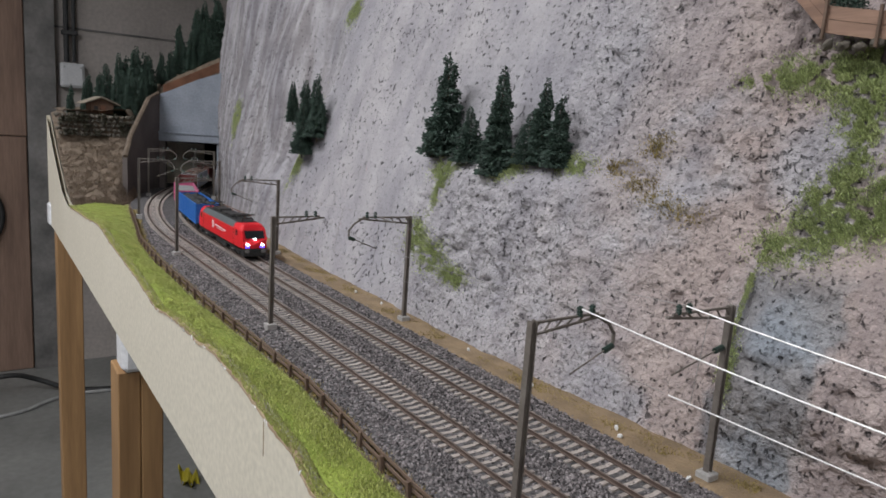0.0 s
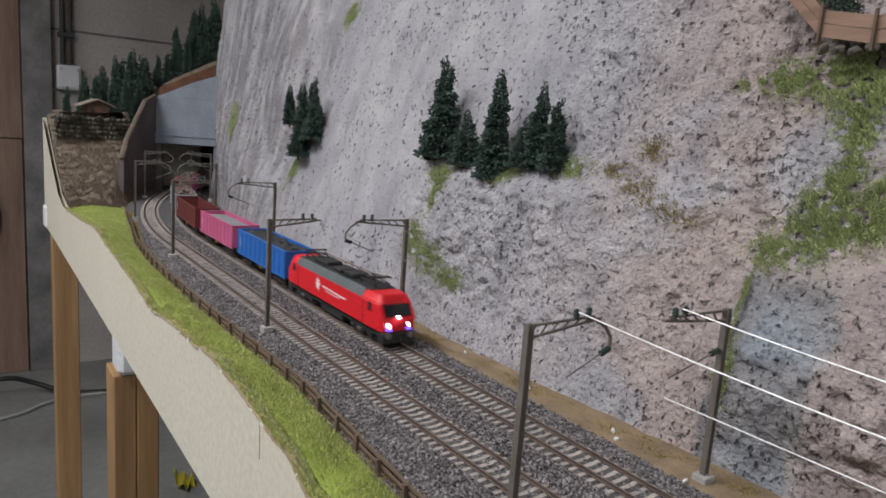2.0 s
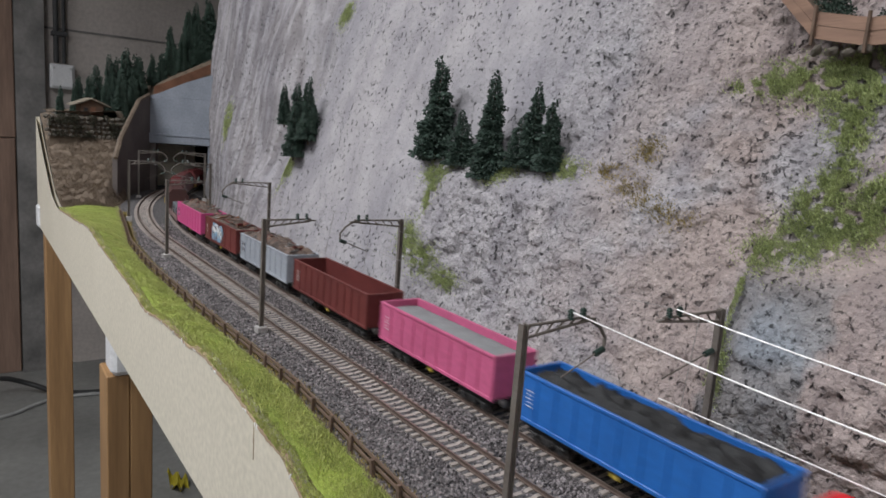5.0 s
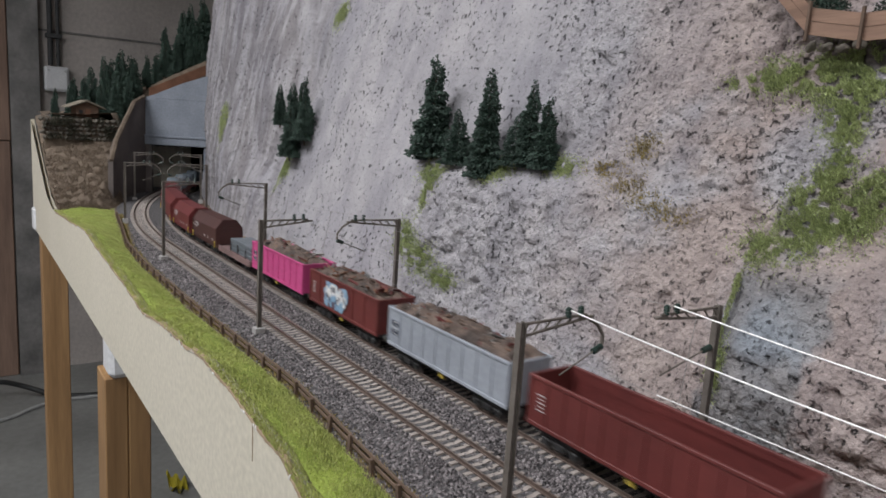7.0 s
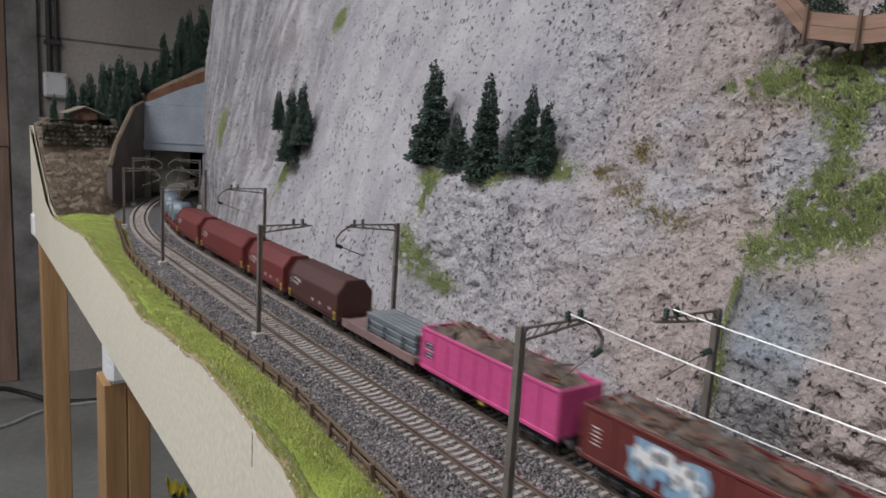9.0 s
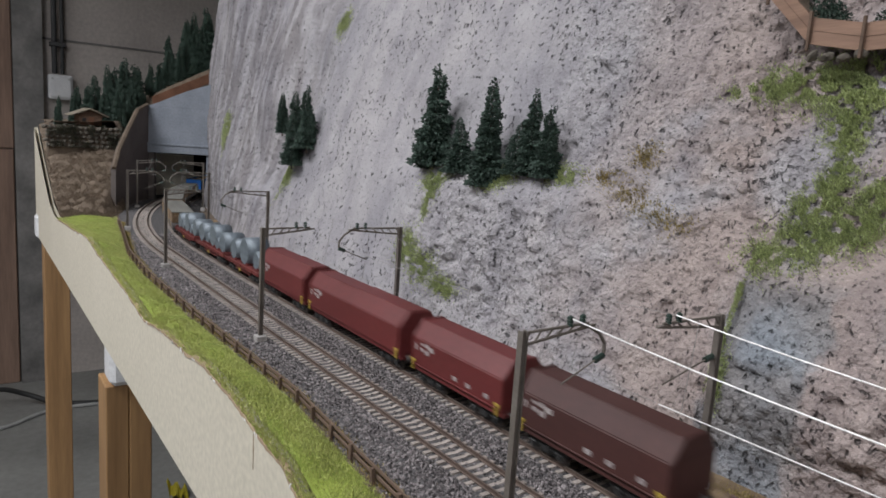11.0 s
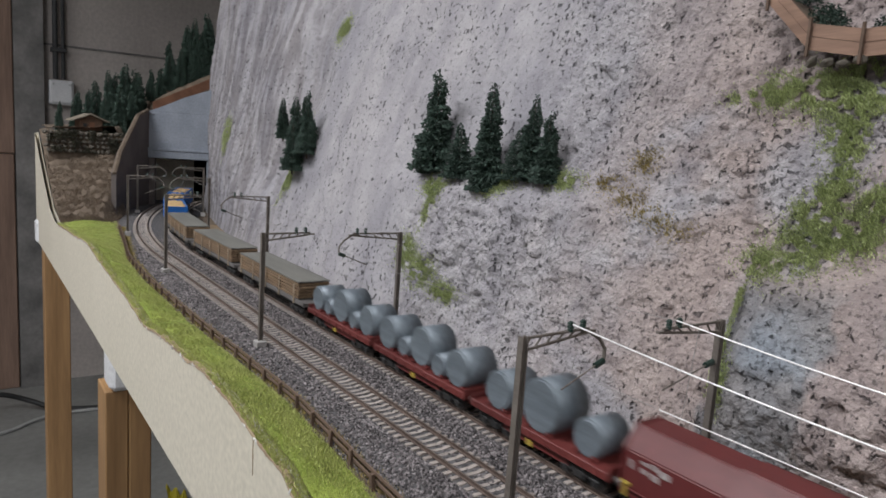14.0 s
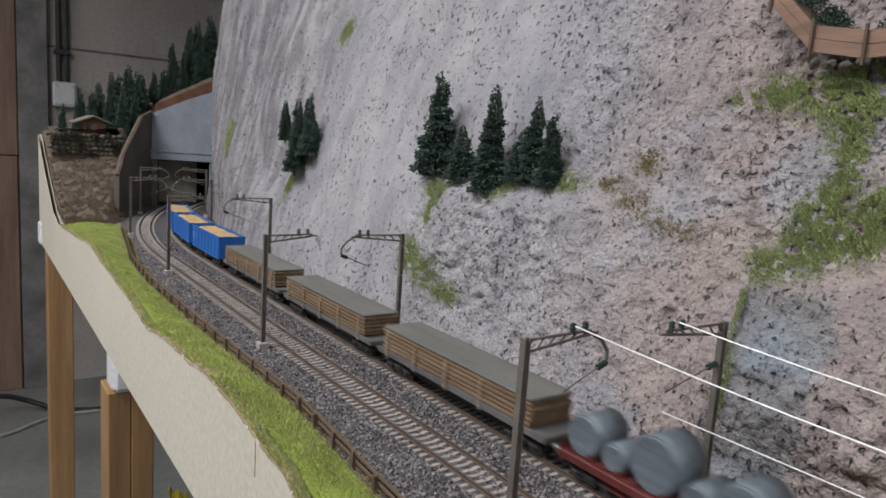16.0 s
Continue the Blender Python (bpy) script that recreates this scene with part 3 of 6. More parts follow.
# ---- rock face ----
def cliff():
    u = np.linspace(0, 1, 620)
    xs = np.concatenate([np.linspace(-2.3, 0.02, 40)[:-1], 0.02 + 1.56 * (0.30 * u + 0.70 * u ** 1.7)])
    zs = np.concatenate([np.linspace(-0.012, 0.44, 235), np.linspace(0.46, 0.95, 26)])
    X, Z = np.meshgrid(xs, zs, indexing="ij")
    Y = cliff_y(X, Z)
    coarse = np.maximum(sstep(0.46, 0.38, X + 0.03 * fbm(X * 8, Z * 8, X * 0, 2)), sstep(0.15, 0.11, Z) * sstep(0.62, 0.50, X))
    rough = 0.30 + 0.80 * coarse + 0.25 * sstep(0.90, 1.0, X)
    rough = rough * (0.65 + 0.5 * sstep(0.35, 0.65, vnoise(X * 9, Z * 9, X * 0 + 3)))
    lump = fbm(X * 42, Y * 20, Z * 30, 4)
    grit = fbm(X * 130 + 5, Y * 60, Z * 120, 3)
    crumb = fbm(X * 270 + 3, Y * 120, Z * 210, 2)
    pits = np.clip(vnoise(X * 150, Y * 70, Z * 110 + 20) - 0.735, 0, 1)
    drag = fbm(X * 75, Z * 0, Z * 22, 3)
    Y = Y + rough * (0.0026 * lump + 0.0030 * grit + 0.0034 * crumb - 0.020 * pits + 0.0022 * drag) * sstep(-0.01, 0.03, Z)
    n, m = X.shape
    verts = np.stack([X, Y, Z], -1).reshape(-1, 3).tolist()
    f = [(i * m + j, (i + 1) * m + j, (i + 1) * m + j + 1, i * m + j + 1) for i in range(n - 1) for j in range(m - 1)]
    # the far end turns back behind the portal
    base = len(verts)
    last = (n - 1) * m
    for j in range(m):
        x, y, z = verts[last + j]
        verts.append((x + 0.06, y - 0.05, z))
        verts.append((x + 0.10, y - 0.60, z))
    for j in range(m - 1):
        a, b = base + 2 * j, base + 2 * j + 2
        f += [(last + j, a, b, last + j + 1), (a, a + 1, b + 1, b)]
    ob = raw("rock_face", verts, f, ROCK, smooth=True)
    tagged(ob, "grey plaster rock face, pitted and washed with brown", "rock face", kind="structure")


cliff()
bm = B()
box(bm, -2.3, 1.66, -1.5, -0.62, 0.80, 0.90)
tagged(part("ridge", bm, ROCK), "plain grey top of the model mountain", "mountain top", kind="structure")


# ---- tunnel mouth ----
def portal():
    a = 0.40
    o = Vector((1.560, -0.224, 0))
    side = Vector((math.sin(a), math.cos(a), 0))
    back = Vector((math.cos(a), -math.sin(a), 0))
    m = Matrix(((side.x, back.x, 0, o.x), (side.y, back.y, 0, o.y), (0, 0, 1, 0), (0, 0, 0, 1)))
    pt = thing("tunnel_portal", "blue-grey concrete tunnel mouth with a dark opening", "tunnel portal", m=m)
    bm = B()
    box(bm, -0.03, 0.118, 0, 0.02, 0.117, 0.20, 0.001)
    prism_pts = [(-0.03, 0.20), (0.118, 0.20), (0.10, 0.207), (0.04, 0.236), (-0.03, 0.262)]
    v0 = [bm.verts.new((x, 0, z)) for x, z in prism_pts]
    v1 = [bm.verts.new((x, 0.02, z)) for x, z in prism_pts]
    bm.faces.new(v0)
    bm.faces.new(v1[::-1])
    for i in range(5):
        bm.faces.new((v0[i], v1[i], v1[(i + 1) % 5], v0[(i + 1) % 5]))
    part("headwall", bm, PORTAL, pt)
    bm = B()
    box(bm, -0.03, 0.119, -0.005, 0.02, 0.100, 0.1165, 0.001)
    part("lintel", bm, PORTAL, pt, "paler concrete lintel band")
    bm = B()
    box(bm, -0.03, 0.119, -0.007, 0.0, 0.1165, 0.121, 0.0006)
    part("cornice", bm, PORTAL, pt)
    bm = B()
    box(bm, -0.03, -0.003, 0, 0.02, -0.01, 0.100, 0.001)
    part("jamb", bm, PORTAL, pt)
    bm = B()
    box(bm, 0.105, 0.119, 0, 0.02, -0.01, 0.100, 0.001)
    # takes the wing wall's colour, darkened for shade
    part("jamb", bm, WING, pt)
    # lining that follows the curve into the mountain
    vs, fs = [], []
    steps = 46
    prof = [(0.050, -0.006), (0.050, 0.098), (TRACK_B - 0.045, 0.098), (TRACK_B - 0.045, -0.006)]
    for i in range(steps):
        s = 1.60 + i * 0.06
        for off, z in prof:
            x, y, _ = on_track(s, off)
            vs.append((x, y, z))
    for i in range(steps - 1):
        for k in range(4):
            p, q = i * 4 + k, i * 4 + (k + 1) % 4
            fs.append((p, q, q + 4, p + 4))
    e = (steps - 1) * 4
    fs.append((e, e + 1, e + 2, e + 3))
    # the tube shuts light out, and its colour carries the tunnel's shade
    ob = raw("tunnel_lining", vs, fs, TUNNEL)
    tagged(ob, "near-black tunnel lining curving into the mountain, its darkness painted in", "tunnel", kind="structure")
    # wing wall from the portal to the bank, its shade painted into the colour
    wing = thing("wing_wall", "brown-grey retaining wall beside the tunnel mouth, darkened for its shade", "retaining wall")
    pts = [(1.606, -0.116, 0.200), (1.56, -0.088, 0.187), (1.50, -0.060, 0.150), (1.44, -0.032, 0.112), (1.40, -0.016, 0.075)]
    bm = B()
    rows = []
    for x, y, z in pts:
        rows.append([bm.verts.new(q) for q in ((x, y, -0.01), (x, y, z), (x + 0.004, y + 0.008, z), (x + 0.004, y + 0.008, -0.01))])
    for p, q in zip(rows, rows[1:]):
        for k in range(3):
            bm.faces.new((p[k], q[k], q[k + 1], p[k + 1]))
    bm.faces.new(rows[0])
    bm.faces.new(rows[-1][::-1])
    part("wall", bm, WING, wing)
    bm = B()
    for p, q in zip(pts, pts[1:]):
        rod(bm, (p[0], p[1] + 0.003, p[2] + 0.001), (q[0], q[1] + 0.003, q[2] + 0.001), 0.0045, 6)
    part("coping", bm, BROWN, wing)


portal()


# ---- hill behind the portal ----
def back_hill():
    xs = np.linspace(1.60, 1.95, 60)
    ys = np.linspace(-0.62, 0.060, 90)
    X, Y = np.meshgrid(xs, ys, indexing="ij")
    H = np.interp(Y, [-0.62, -0.32, -0.29, -0.17, -0.12, 0.08], [0.36, 0.315, 0.30, 0.235, 0.165, 0.150])
    H = H * sstep(1.715, 1.76, X + 0.25 * sstep(-0.12, 0.0, Y))
    H = np.maximum(H, np.where(Y > -0.11, 0.143, np.interp(Y, [-0.30, -0.14], [0.255, 0.195]))) + 0.006 * fbm(X * 30, Y * 30, X * 0, 3)
    n, m = X.shape
    verts = np.stack([X, Y, H], -1).reshape(-1, 3).tolist()
    f = [(i * m + j, (i + 1) * m + j, (i + 1) * m + j + 1, i * m + j + 1) for i in range(n - 1) for j in range(m - 1)]
    tagged(raw("hill", verts, f, BROWN, smooth=True), "brown earth hill behind the tunnel mouth", "hill", kind="structure")
    # rusty retaining strip along the foot of the fir wood
    st = thing("retaining_strip", "rust-brown plank strip holding the hill above the tunnel", "retaining boards")
    a, b = Vector((1.735, -0.152, 0.213)), Vector((1.735, -0.285, 0.281))
    for i in range(4):
        p, q = a.lerp(b, i / 4), a.lerp(b, (i + 1) / 4)
        bm = B()
        vs = [bm.verts.new((x, v.y, v.z + dz)) for x in (1.735, 1.741) for v in (p, q) for dz in (-0.012, 0.011)]
        for k in ((0, 1, 3, 2), (4, 6, 7, 5), (0, 2, 6, 4), (1, 5, 7, 3), (0, 4, 5, 1), (2, 3, 7, 6)):
            bm.faces.new([vs[j] for j in k])
        part("plank", bm, RUST, st)


back_hill()


# ---- dry-stone wall and hut on the bank ----
def stone_wall():
    w = thing("stone_wall", "low mossy dry-stone wall on the bank below the hut", "stone wall")
    rnd = random.Random(11)
    bm = B()
    box(bm, 1.575, 1.600, -0.062, 0.078, 0.08, 0.1465)
    part("core", bm, BROWN, w)
    shapes = []
    for k in range(6):
        bm = B()
        bmesh.ops.create_icosphere(bm, subdivisions=1, radius=0.5)
        for v in bm.verts:
            v.co *= rnd.uniform(0.8, 1.2)
        shapes.append(mesh_of("stone", bm, RUBBLE))
    for row in range(5):
        y = -0.064
        while y < 0.078:
            wd = rnd.uniform(0.007, 0.014)
            s = new("stone", rnd.choice(shapes))
            s.parent = w
            s.matrix_basis = Matrix.LocRotScale((1.573 + rnd.uniform(-0.002, 0.002), y + wd / 2, 0.108 + row * 0.009 + rnd.uniform(-0.001, 0.001)), Euler((rnd.uniform(-0.3, 0.3), 0, 0)), (0.012, wd * 1.05, 0.0095))
            y += wd
    hut = thing("hut", "small dark timber hut with a shallow shingled roof", "hut", m=pose(1.63, 0.000, 0.1495, 0, 0, 8))
    bm = B()
    box(bm, -0.018, 0.018, -0.024, 0.020, 0, 0.022, 0.0005)
    part("walls", bm, HUTWOOD, hut)
    bm = B()
    prism(bm, [(-0.036, 0.0185), (0.0, 0.0330), (0.036, 0.0185), (0.036, 0.0205), (0.0, 0.0355), (-0.036, 0.0205)], -0.026, 0.026)
    part("roof", bm, HUTROOF, hut)
    bm = B()
    prism(bm, [(-0.024, 0.022), (0.020, 0.022), (0.0, 0.0325)], -0.0175, 0.0175)
    part("gable", bm, HUTWOOD, hut)
    bm = B()
    box(bm, -0.0195, -0.018, -0.008, 0.002, 0.001, 0.017)
    part("door", bm, RUST, hut)
    bm = B()
    box(bm, -0.0193, -0.018, 0.007, 0.014, 0.008, 0.015)
    part("window", bm, BLACK, hut)


stone_wall()


# ---- firs ----
def fir_mesh(seed, slim, count, tiers):
    """Crown of a model fir, 1 m high: short drooping sprays in uneven tiers."""
    rnd = random.Random(seed)
    vs, fs = [], []
    bulge = [rnd.uniform(0.72, 1.18) for _ in range(10)]
    lean = [rnd.uniform(-0.03, 0.03) for _ in range(8)]
    for i in range(count):
        h = 1 - math.sqrt(rnd.random())
        h = 0.03 + 0.97 * h
        tier = 0.88 + 0.20 * ((h * tiers) % 1.0 < 0.55)
        az = rnd.uniform(0, 2 * math.pi)
        r = slim * (1 - h) ** 0.80 * tier * bulge[int((az / 6.2832 * 5 + h * 5) % 10)] * rnd.uniform(0.35, 1.05) + 0.012
        c = Vector((r * math.cos(az) + lean[int(h * 7.9)], r * math.sin(az), h))
        out = Vector((math.cos(az), math.sin(az), rnd.uniform(-0.75, 0.35))).normalized()
        ln = rnd.uniform(0.016, 0.036) * (1.15 - 0.4 * h)
        side = out.cross(Vector((rnd.uniform(-1, 1), rnd.uniform(-1, 1), 1))).normalized() * ln * 0.42
        up = side.cross(out).normalized() * ln * 0.30
        k = len(vs)
        vs += [tuple(c - side - up), tuple(c + side - up), tuple(c + out * ln), tuple(c + up * 1.5)]
        fs += [(k, k + 1, k + 2), (k + 1, k + 3, k + 2), (k + 3, k, k + 2)]
    return vs, fs


FIRS = []
for seed, slim, count, tiers in ((1, 0.190, 5200, 7), (2, 0.165, 5200, 8), (3, 0.24, 4400, 6), (4, 0.15, 4400, 9), (5, 0.28, 4000, 5)):
    v, f = fir_mesh(seed, slim, count, tiers)
    me = bpy.data.meshes.new("crown")
    me.from_pydata(v, [], f)
    me.materials.append(FIR)
    bm = B()
    rod(bm, (0, 0, -0.05), (0, 0, 0.92), 0.018, 7, 0.004)
    for k in range(14):
        a = k * 2.4
        z = 0.10 + 0.055 * k
        rr = slim * (1 - z) * 0.8
        rod(bm, (0, 0, z), (rr * math.cos(a), rr * math.sin(a), z - 0.02), 0.006, 4, 0.002)
    FIRS.append((me, mesh_of("trunk", bm, BARK)))


def fir(kind, x, y, z, h, turn, wide=1.0, label="dark green model fir on the rock ledge", group="firs on the rock"):
    t = thing("fir_tree", label, "tree", group, Matrix.LocRotScale((x, y, z), Euler((0, 0, radians(turn))), None))
    for me, nm in ((FIRS[kind][0], "crown"), (FIRS[kind][1], "trunk")):
        o = new(nm, me)
        o.parent = t
        o.scale = (h * wide, h * wide, h)
    return t


for kind, x, z, h, turn, wide in ((0, 0.569, 0.141, 0.103, 10, 1.0), (2, 0.525, 0.138, 0.054, 70, 1.25), (1, 0.477, 0.129, 0.098, 140, 0.95), (3, 0.429, 0.146, 0.070, 200, 1.15),
                                  (0, 0.408, 0.143, 0.060, 260, 1.05), (4, 0.444, 0.143, 0.046, 20, 1.1), (2, 0.493, 0.139, 0.040, 20, 1.0), (1, 0.881, 0.143, 0.088, 40, 0.95), (3, 0.925, 0.155, 0.068, 90, 1.35),
                                  (3, 0.981, 0.162, 0.060, 130, 1.2), (2, 0.905, 0.119, 0.072, 220, 0.95), (4, 0.582, 0.139, 0.036, 50, 0.9)):
    fir(kind, x, -0.115 - 0.364 * z + (0.002 if x > 0.9 else 0.0), z, h, turn, wide)
WOOD_EDGE = [(1.8, -0.295, 0.301, 0.150), (1.79, -0.267, 0.288, 0.123), (1.8, -0.246, 0.280, 0.120), (1.78, -0.226, 0.270, 0.092), (1.8, -0.204, 0.257, 0.092),
        (1.79, -0.18, 0.238, 0.076), (1.8, -0.16, 0.230, 0.078), (1.75, -0.094, 0.158, 0.154), (1.75, -0.06, 0.155, 0.136), (1.8, -0.041, 0.16, 0.108),
        (1.75, -0.116, 0.16, 0.140), (1.68, -0.072, 0.142, 0.112), (1.8, -0.003, 0.155, 0.086)]
WOOD_BEHIND = [(1.66, 0.049, 0.147, 0.064), (1.8, -0.131, 0.165, 0.134), (1.84, -0.255, 0.30, 0.13), (1.85, -0.215, 0.285, 0.10), (1.72, -0.105, 0.15, 0.10),
        (1.86, -0.28, 0.31, 0.14), (1.70, -0.045, 0.147, 0.085), (1.78, -0.078, 0.155, 0.135), (1.87, -0.31, 0.31, 0.16), (1.76, -0.02, 0.15, 0.095),
        (1.75, 0.012, 0.15, 0.07), (1.79, -0.28, 0.295, 0.115)]
for i, (x, y, z, h) in enumerate(WOOD_EDGE + WOOD_BEHIND):
    fir((0, 1, 0, 3, 2)[i % 5], x, y, z - 0.004, h, 47 * i, 1.0, "dark green model fir in the wood on the hill", "firs on the hill")


# ---- grass ----
def blades(name, spots, material, seed, label, length, width, category="grass"):
    """Static grass: spots are (x, y, z, nx, ny, nz) of the ground under each fibre."""
    rnd = random.Random(seed)
    vs, fs = [], []
    for p, n in spots:
        d = (Vector(n) + Vector((rnd.uniform(-0.8, 0.8), rnd.uniform(-0.8, 0.8), rnd.uniform(-0.1, 0.5)))).normalized()
        w = d.cross(Vector((rnd.uniform(-1, 1), rnd.uniform(-1, 1), 0.3))).normalized() * width * rnd.uniform(0.6, 1.3)
        ln = length * rnd.uniform(0.5, 1.35)
        q = Vector(p)
        k = len(vs)
        vs += [tuple(q - w), tuple(q + w), tuple(q + d * ln)]
        fs.append((k, k + 1, k + 2))
    return tagged(raw(name, vs, fs, material), label, category, kind="stuff")


rnd = random.Random(5)
spots = []
while len(spots) < 90000:
    x = 0.16 + 1.17 * rnd.random() ** 1.6
    f = float(fence_y(x)) + 0.003
    y = f + (FASCIA_Y + 0.0006 - f) * rnd.random()
    spots.append(((x, y, 0), (0, 0.15, 1)))
arr = np.array([s[0] for s in spots])
zz = np.where(arr[:, 1] > FASCIA_Y - 0.009, np.interp(arr[:, 0], EDGE_X, EDGE_Z) + 0.0014, ground_z(arr[:, 0], arr[:, 1]))
blades("verge_grass", [((x, y, z - 0.0004), (0, 0.15, 1)) for (x, y, _), z in zip(arr.tolist(), zz.tolist())], BLADE, 6, "bright green static grass along the bench edge", 0.0022, 0.00030)
spots = []
for _ in range(14000):
    x = 0.16 + 1.1 * rnd.random()
    y = float(fence_y(x)) + rnd.gauss(-0.004, 0.003)
    spots.append(((x, y, -0.006), (0, 0, 1)))
blades("dry_grass", spots, STRAW, 7, "dry yellow-brown grass tufts along the fence", 0.0026, 0.0003)

rnd = random.Random(44)
spots = []
for _ in range(16000):
    x = 0.14 + 0.85 * rnd.random() ** 1.4
    y = float(cliff_base(x)) + 0.010 + rnd.gauss(0, 0.005)
    if vnoise(x * 60, y * 60, 5.0) > 0.42:
        spots.append(((x, y, -0.0062), (0, 0.2, 1)))
blades("foot_grass", spots, STRAW, 45, "short dry grass along the foot of the rock", 0.0019, 0.0003)
rnd = random.Random(41)
spots = []
for _ in range(16000):
    x = rnd.uniform(1.31, 1.60)
    y = float(hill_y0(x)) + (FASCIA_Y - 0.008 - float(hill_y0(x))) * rnd.random()
    if vnoise(x * 120, y * 120, 0) > 0.3:
        spots.append((x, y))
arr = np.array(spots)
zz = ground_z(arr[:, 0], arr[:, 1])
blades("bank_scrub", [((x, y, z), (-0.4, 0.1, 1)) for (x, y), z in zip(arr.tolist(), zz.tolist())], SCRUB, 42, "brown dry scrub on the bank below the stone wall", 0.0050, 0.0005, "scrub")
spots = []
for _ in range(5200):
    y, z = rnd.uniform(-0.064, 0.080), rnd.uniform(0.104, 0.150)
    if vnoise(y * 90, z * 90, 3.0) > 0.5:
        spots.append(((1.5665 + rnd.uniform(-0.004, 0.002), y, z), (-1, 0, 0.4)))
blades("wall_ivy", spots, IVY, 43, "dark creeper over the dry-stone wall", 0.0045, 0.0009, "creeper")

# wild growth on the rock: centre and half extents along the face
TERRACE_GRASS = [(0.256, 0.212, 0.012, 0.004, 0), (0.240, 0.219, 0.014, 0.006, 0), (0.218, 0.217, 0.016, 0.010, 0), (0.191, 0.212, 0.016, 0.010, 0), (0.203, 0.226, 0.012, 0.005, 0),
        (0.197, 0.197, 0.008, 0.010, 0), (0.193, 0.184, 0.007, 0.010, 0), (0.190, 0.169, 0.006, 0.010, 0), (0.192, 0.156, 0.007, 0.008, 0), (0.201, 0.146, 0.008, 0.006, 0),
        (0.215, 0.114, 0.009, 0.006, 0), (0.199, 0.124, 0.013, 0.010, 0), (0.183, 0.133, 0.013, 0.010, 0), (0.169, 0.141, 0.010, 0.008, 0), (0.168, 0.154, 0.006, 0.008, 0)]
FOOT_GRASS = [(0.217, 0.062, 0.001, 0.014, 0), (0.218, 0.094, 0.001, 0.010, 0), (0.211, 0.046, 0.003, 0.010, 0), (0.561, 0.063, 0.012, 0.010, 0), (0.527, 0.050, 0.014, 0.010, 0),
        (0.487, 0.040, 0.012, 0.006, 0)]
LEDGE_GRASS = [(0.319, 0.167, 0.008, 0.006, 1), (0.322, 0.141, 0.010, 0.005, 1), (0.278, 0.125, 0.010, 0.005, 1), (0.347, 0.149, 0.012, 0.004, 1), (0.300, 0.132, 0.012, 0.004, 1),
        (0.941, 0.326, 0.010, 0.012, 0), (0.464, 0.139, 0.014, 0.006, 0), (0.390, 0.148, 0.012, 0.005, 0), (0.549, 0.130, 0.012, 0.007, 0), (0.545, 0.112, 0.005, 0.012, 0),
        (0.929, 0.106, 0.010, 0.012, 0), (1.331, 0.159, 0.010, 0.02, 0), (0.97, 0.13, 0.01, 0.03, 0)]


def growth(kind, count, material, seed, label):
    rnd = random.Random(seed)
    ps = []
    for x, z, rx, rz, k in TERRACE_GRASS + FOOT_GRASS + LEDGE_GRASS:
        if k != kind:
            continue
        n = int(count * (0.07 + rx * rz / 0.00016))
        for _ in range(n):
            px, pz = x + rx * rnd.gauss(0, 0.80), z + rz * rnd.gauss(0, 0.80)
            if vnoise(px * 260, 0, pz * 260) > 0.33:
                ps.append((px, pz))
    a = np.array(ps)
    yy = cliff_y(a[:, 0], a[:, 1])
    spots = [((x, y + rnd.uniform(-0.001, 0.003), z), (0, 0.75, 0.65)) for (x, z), y in zip(a.tolist(), yy.tolist())]
    blades("rock_growth", spots, material, seed + 1, label, 0.0022, 0.00032)


growth(0, 6000, MOSS, 21, "wild green grass growing in patches on the rock")
growth(1, 2200, STRAW, 31, "yellowed grass patches on the rock")


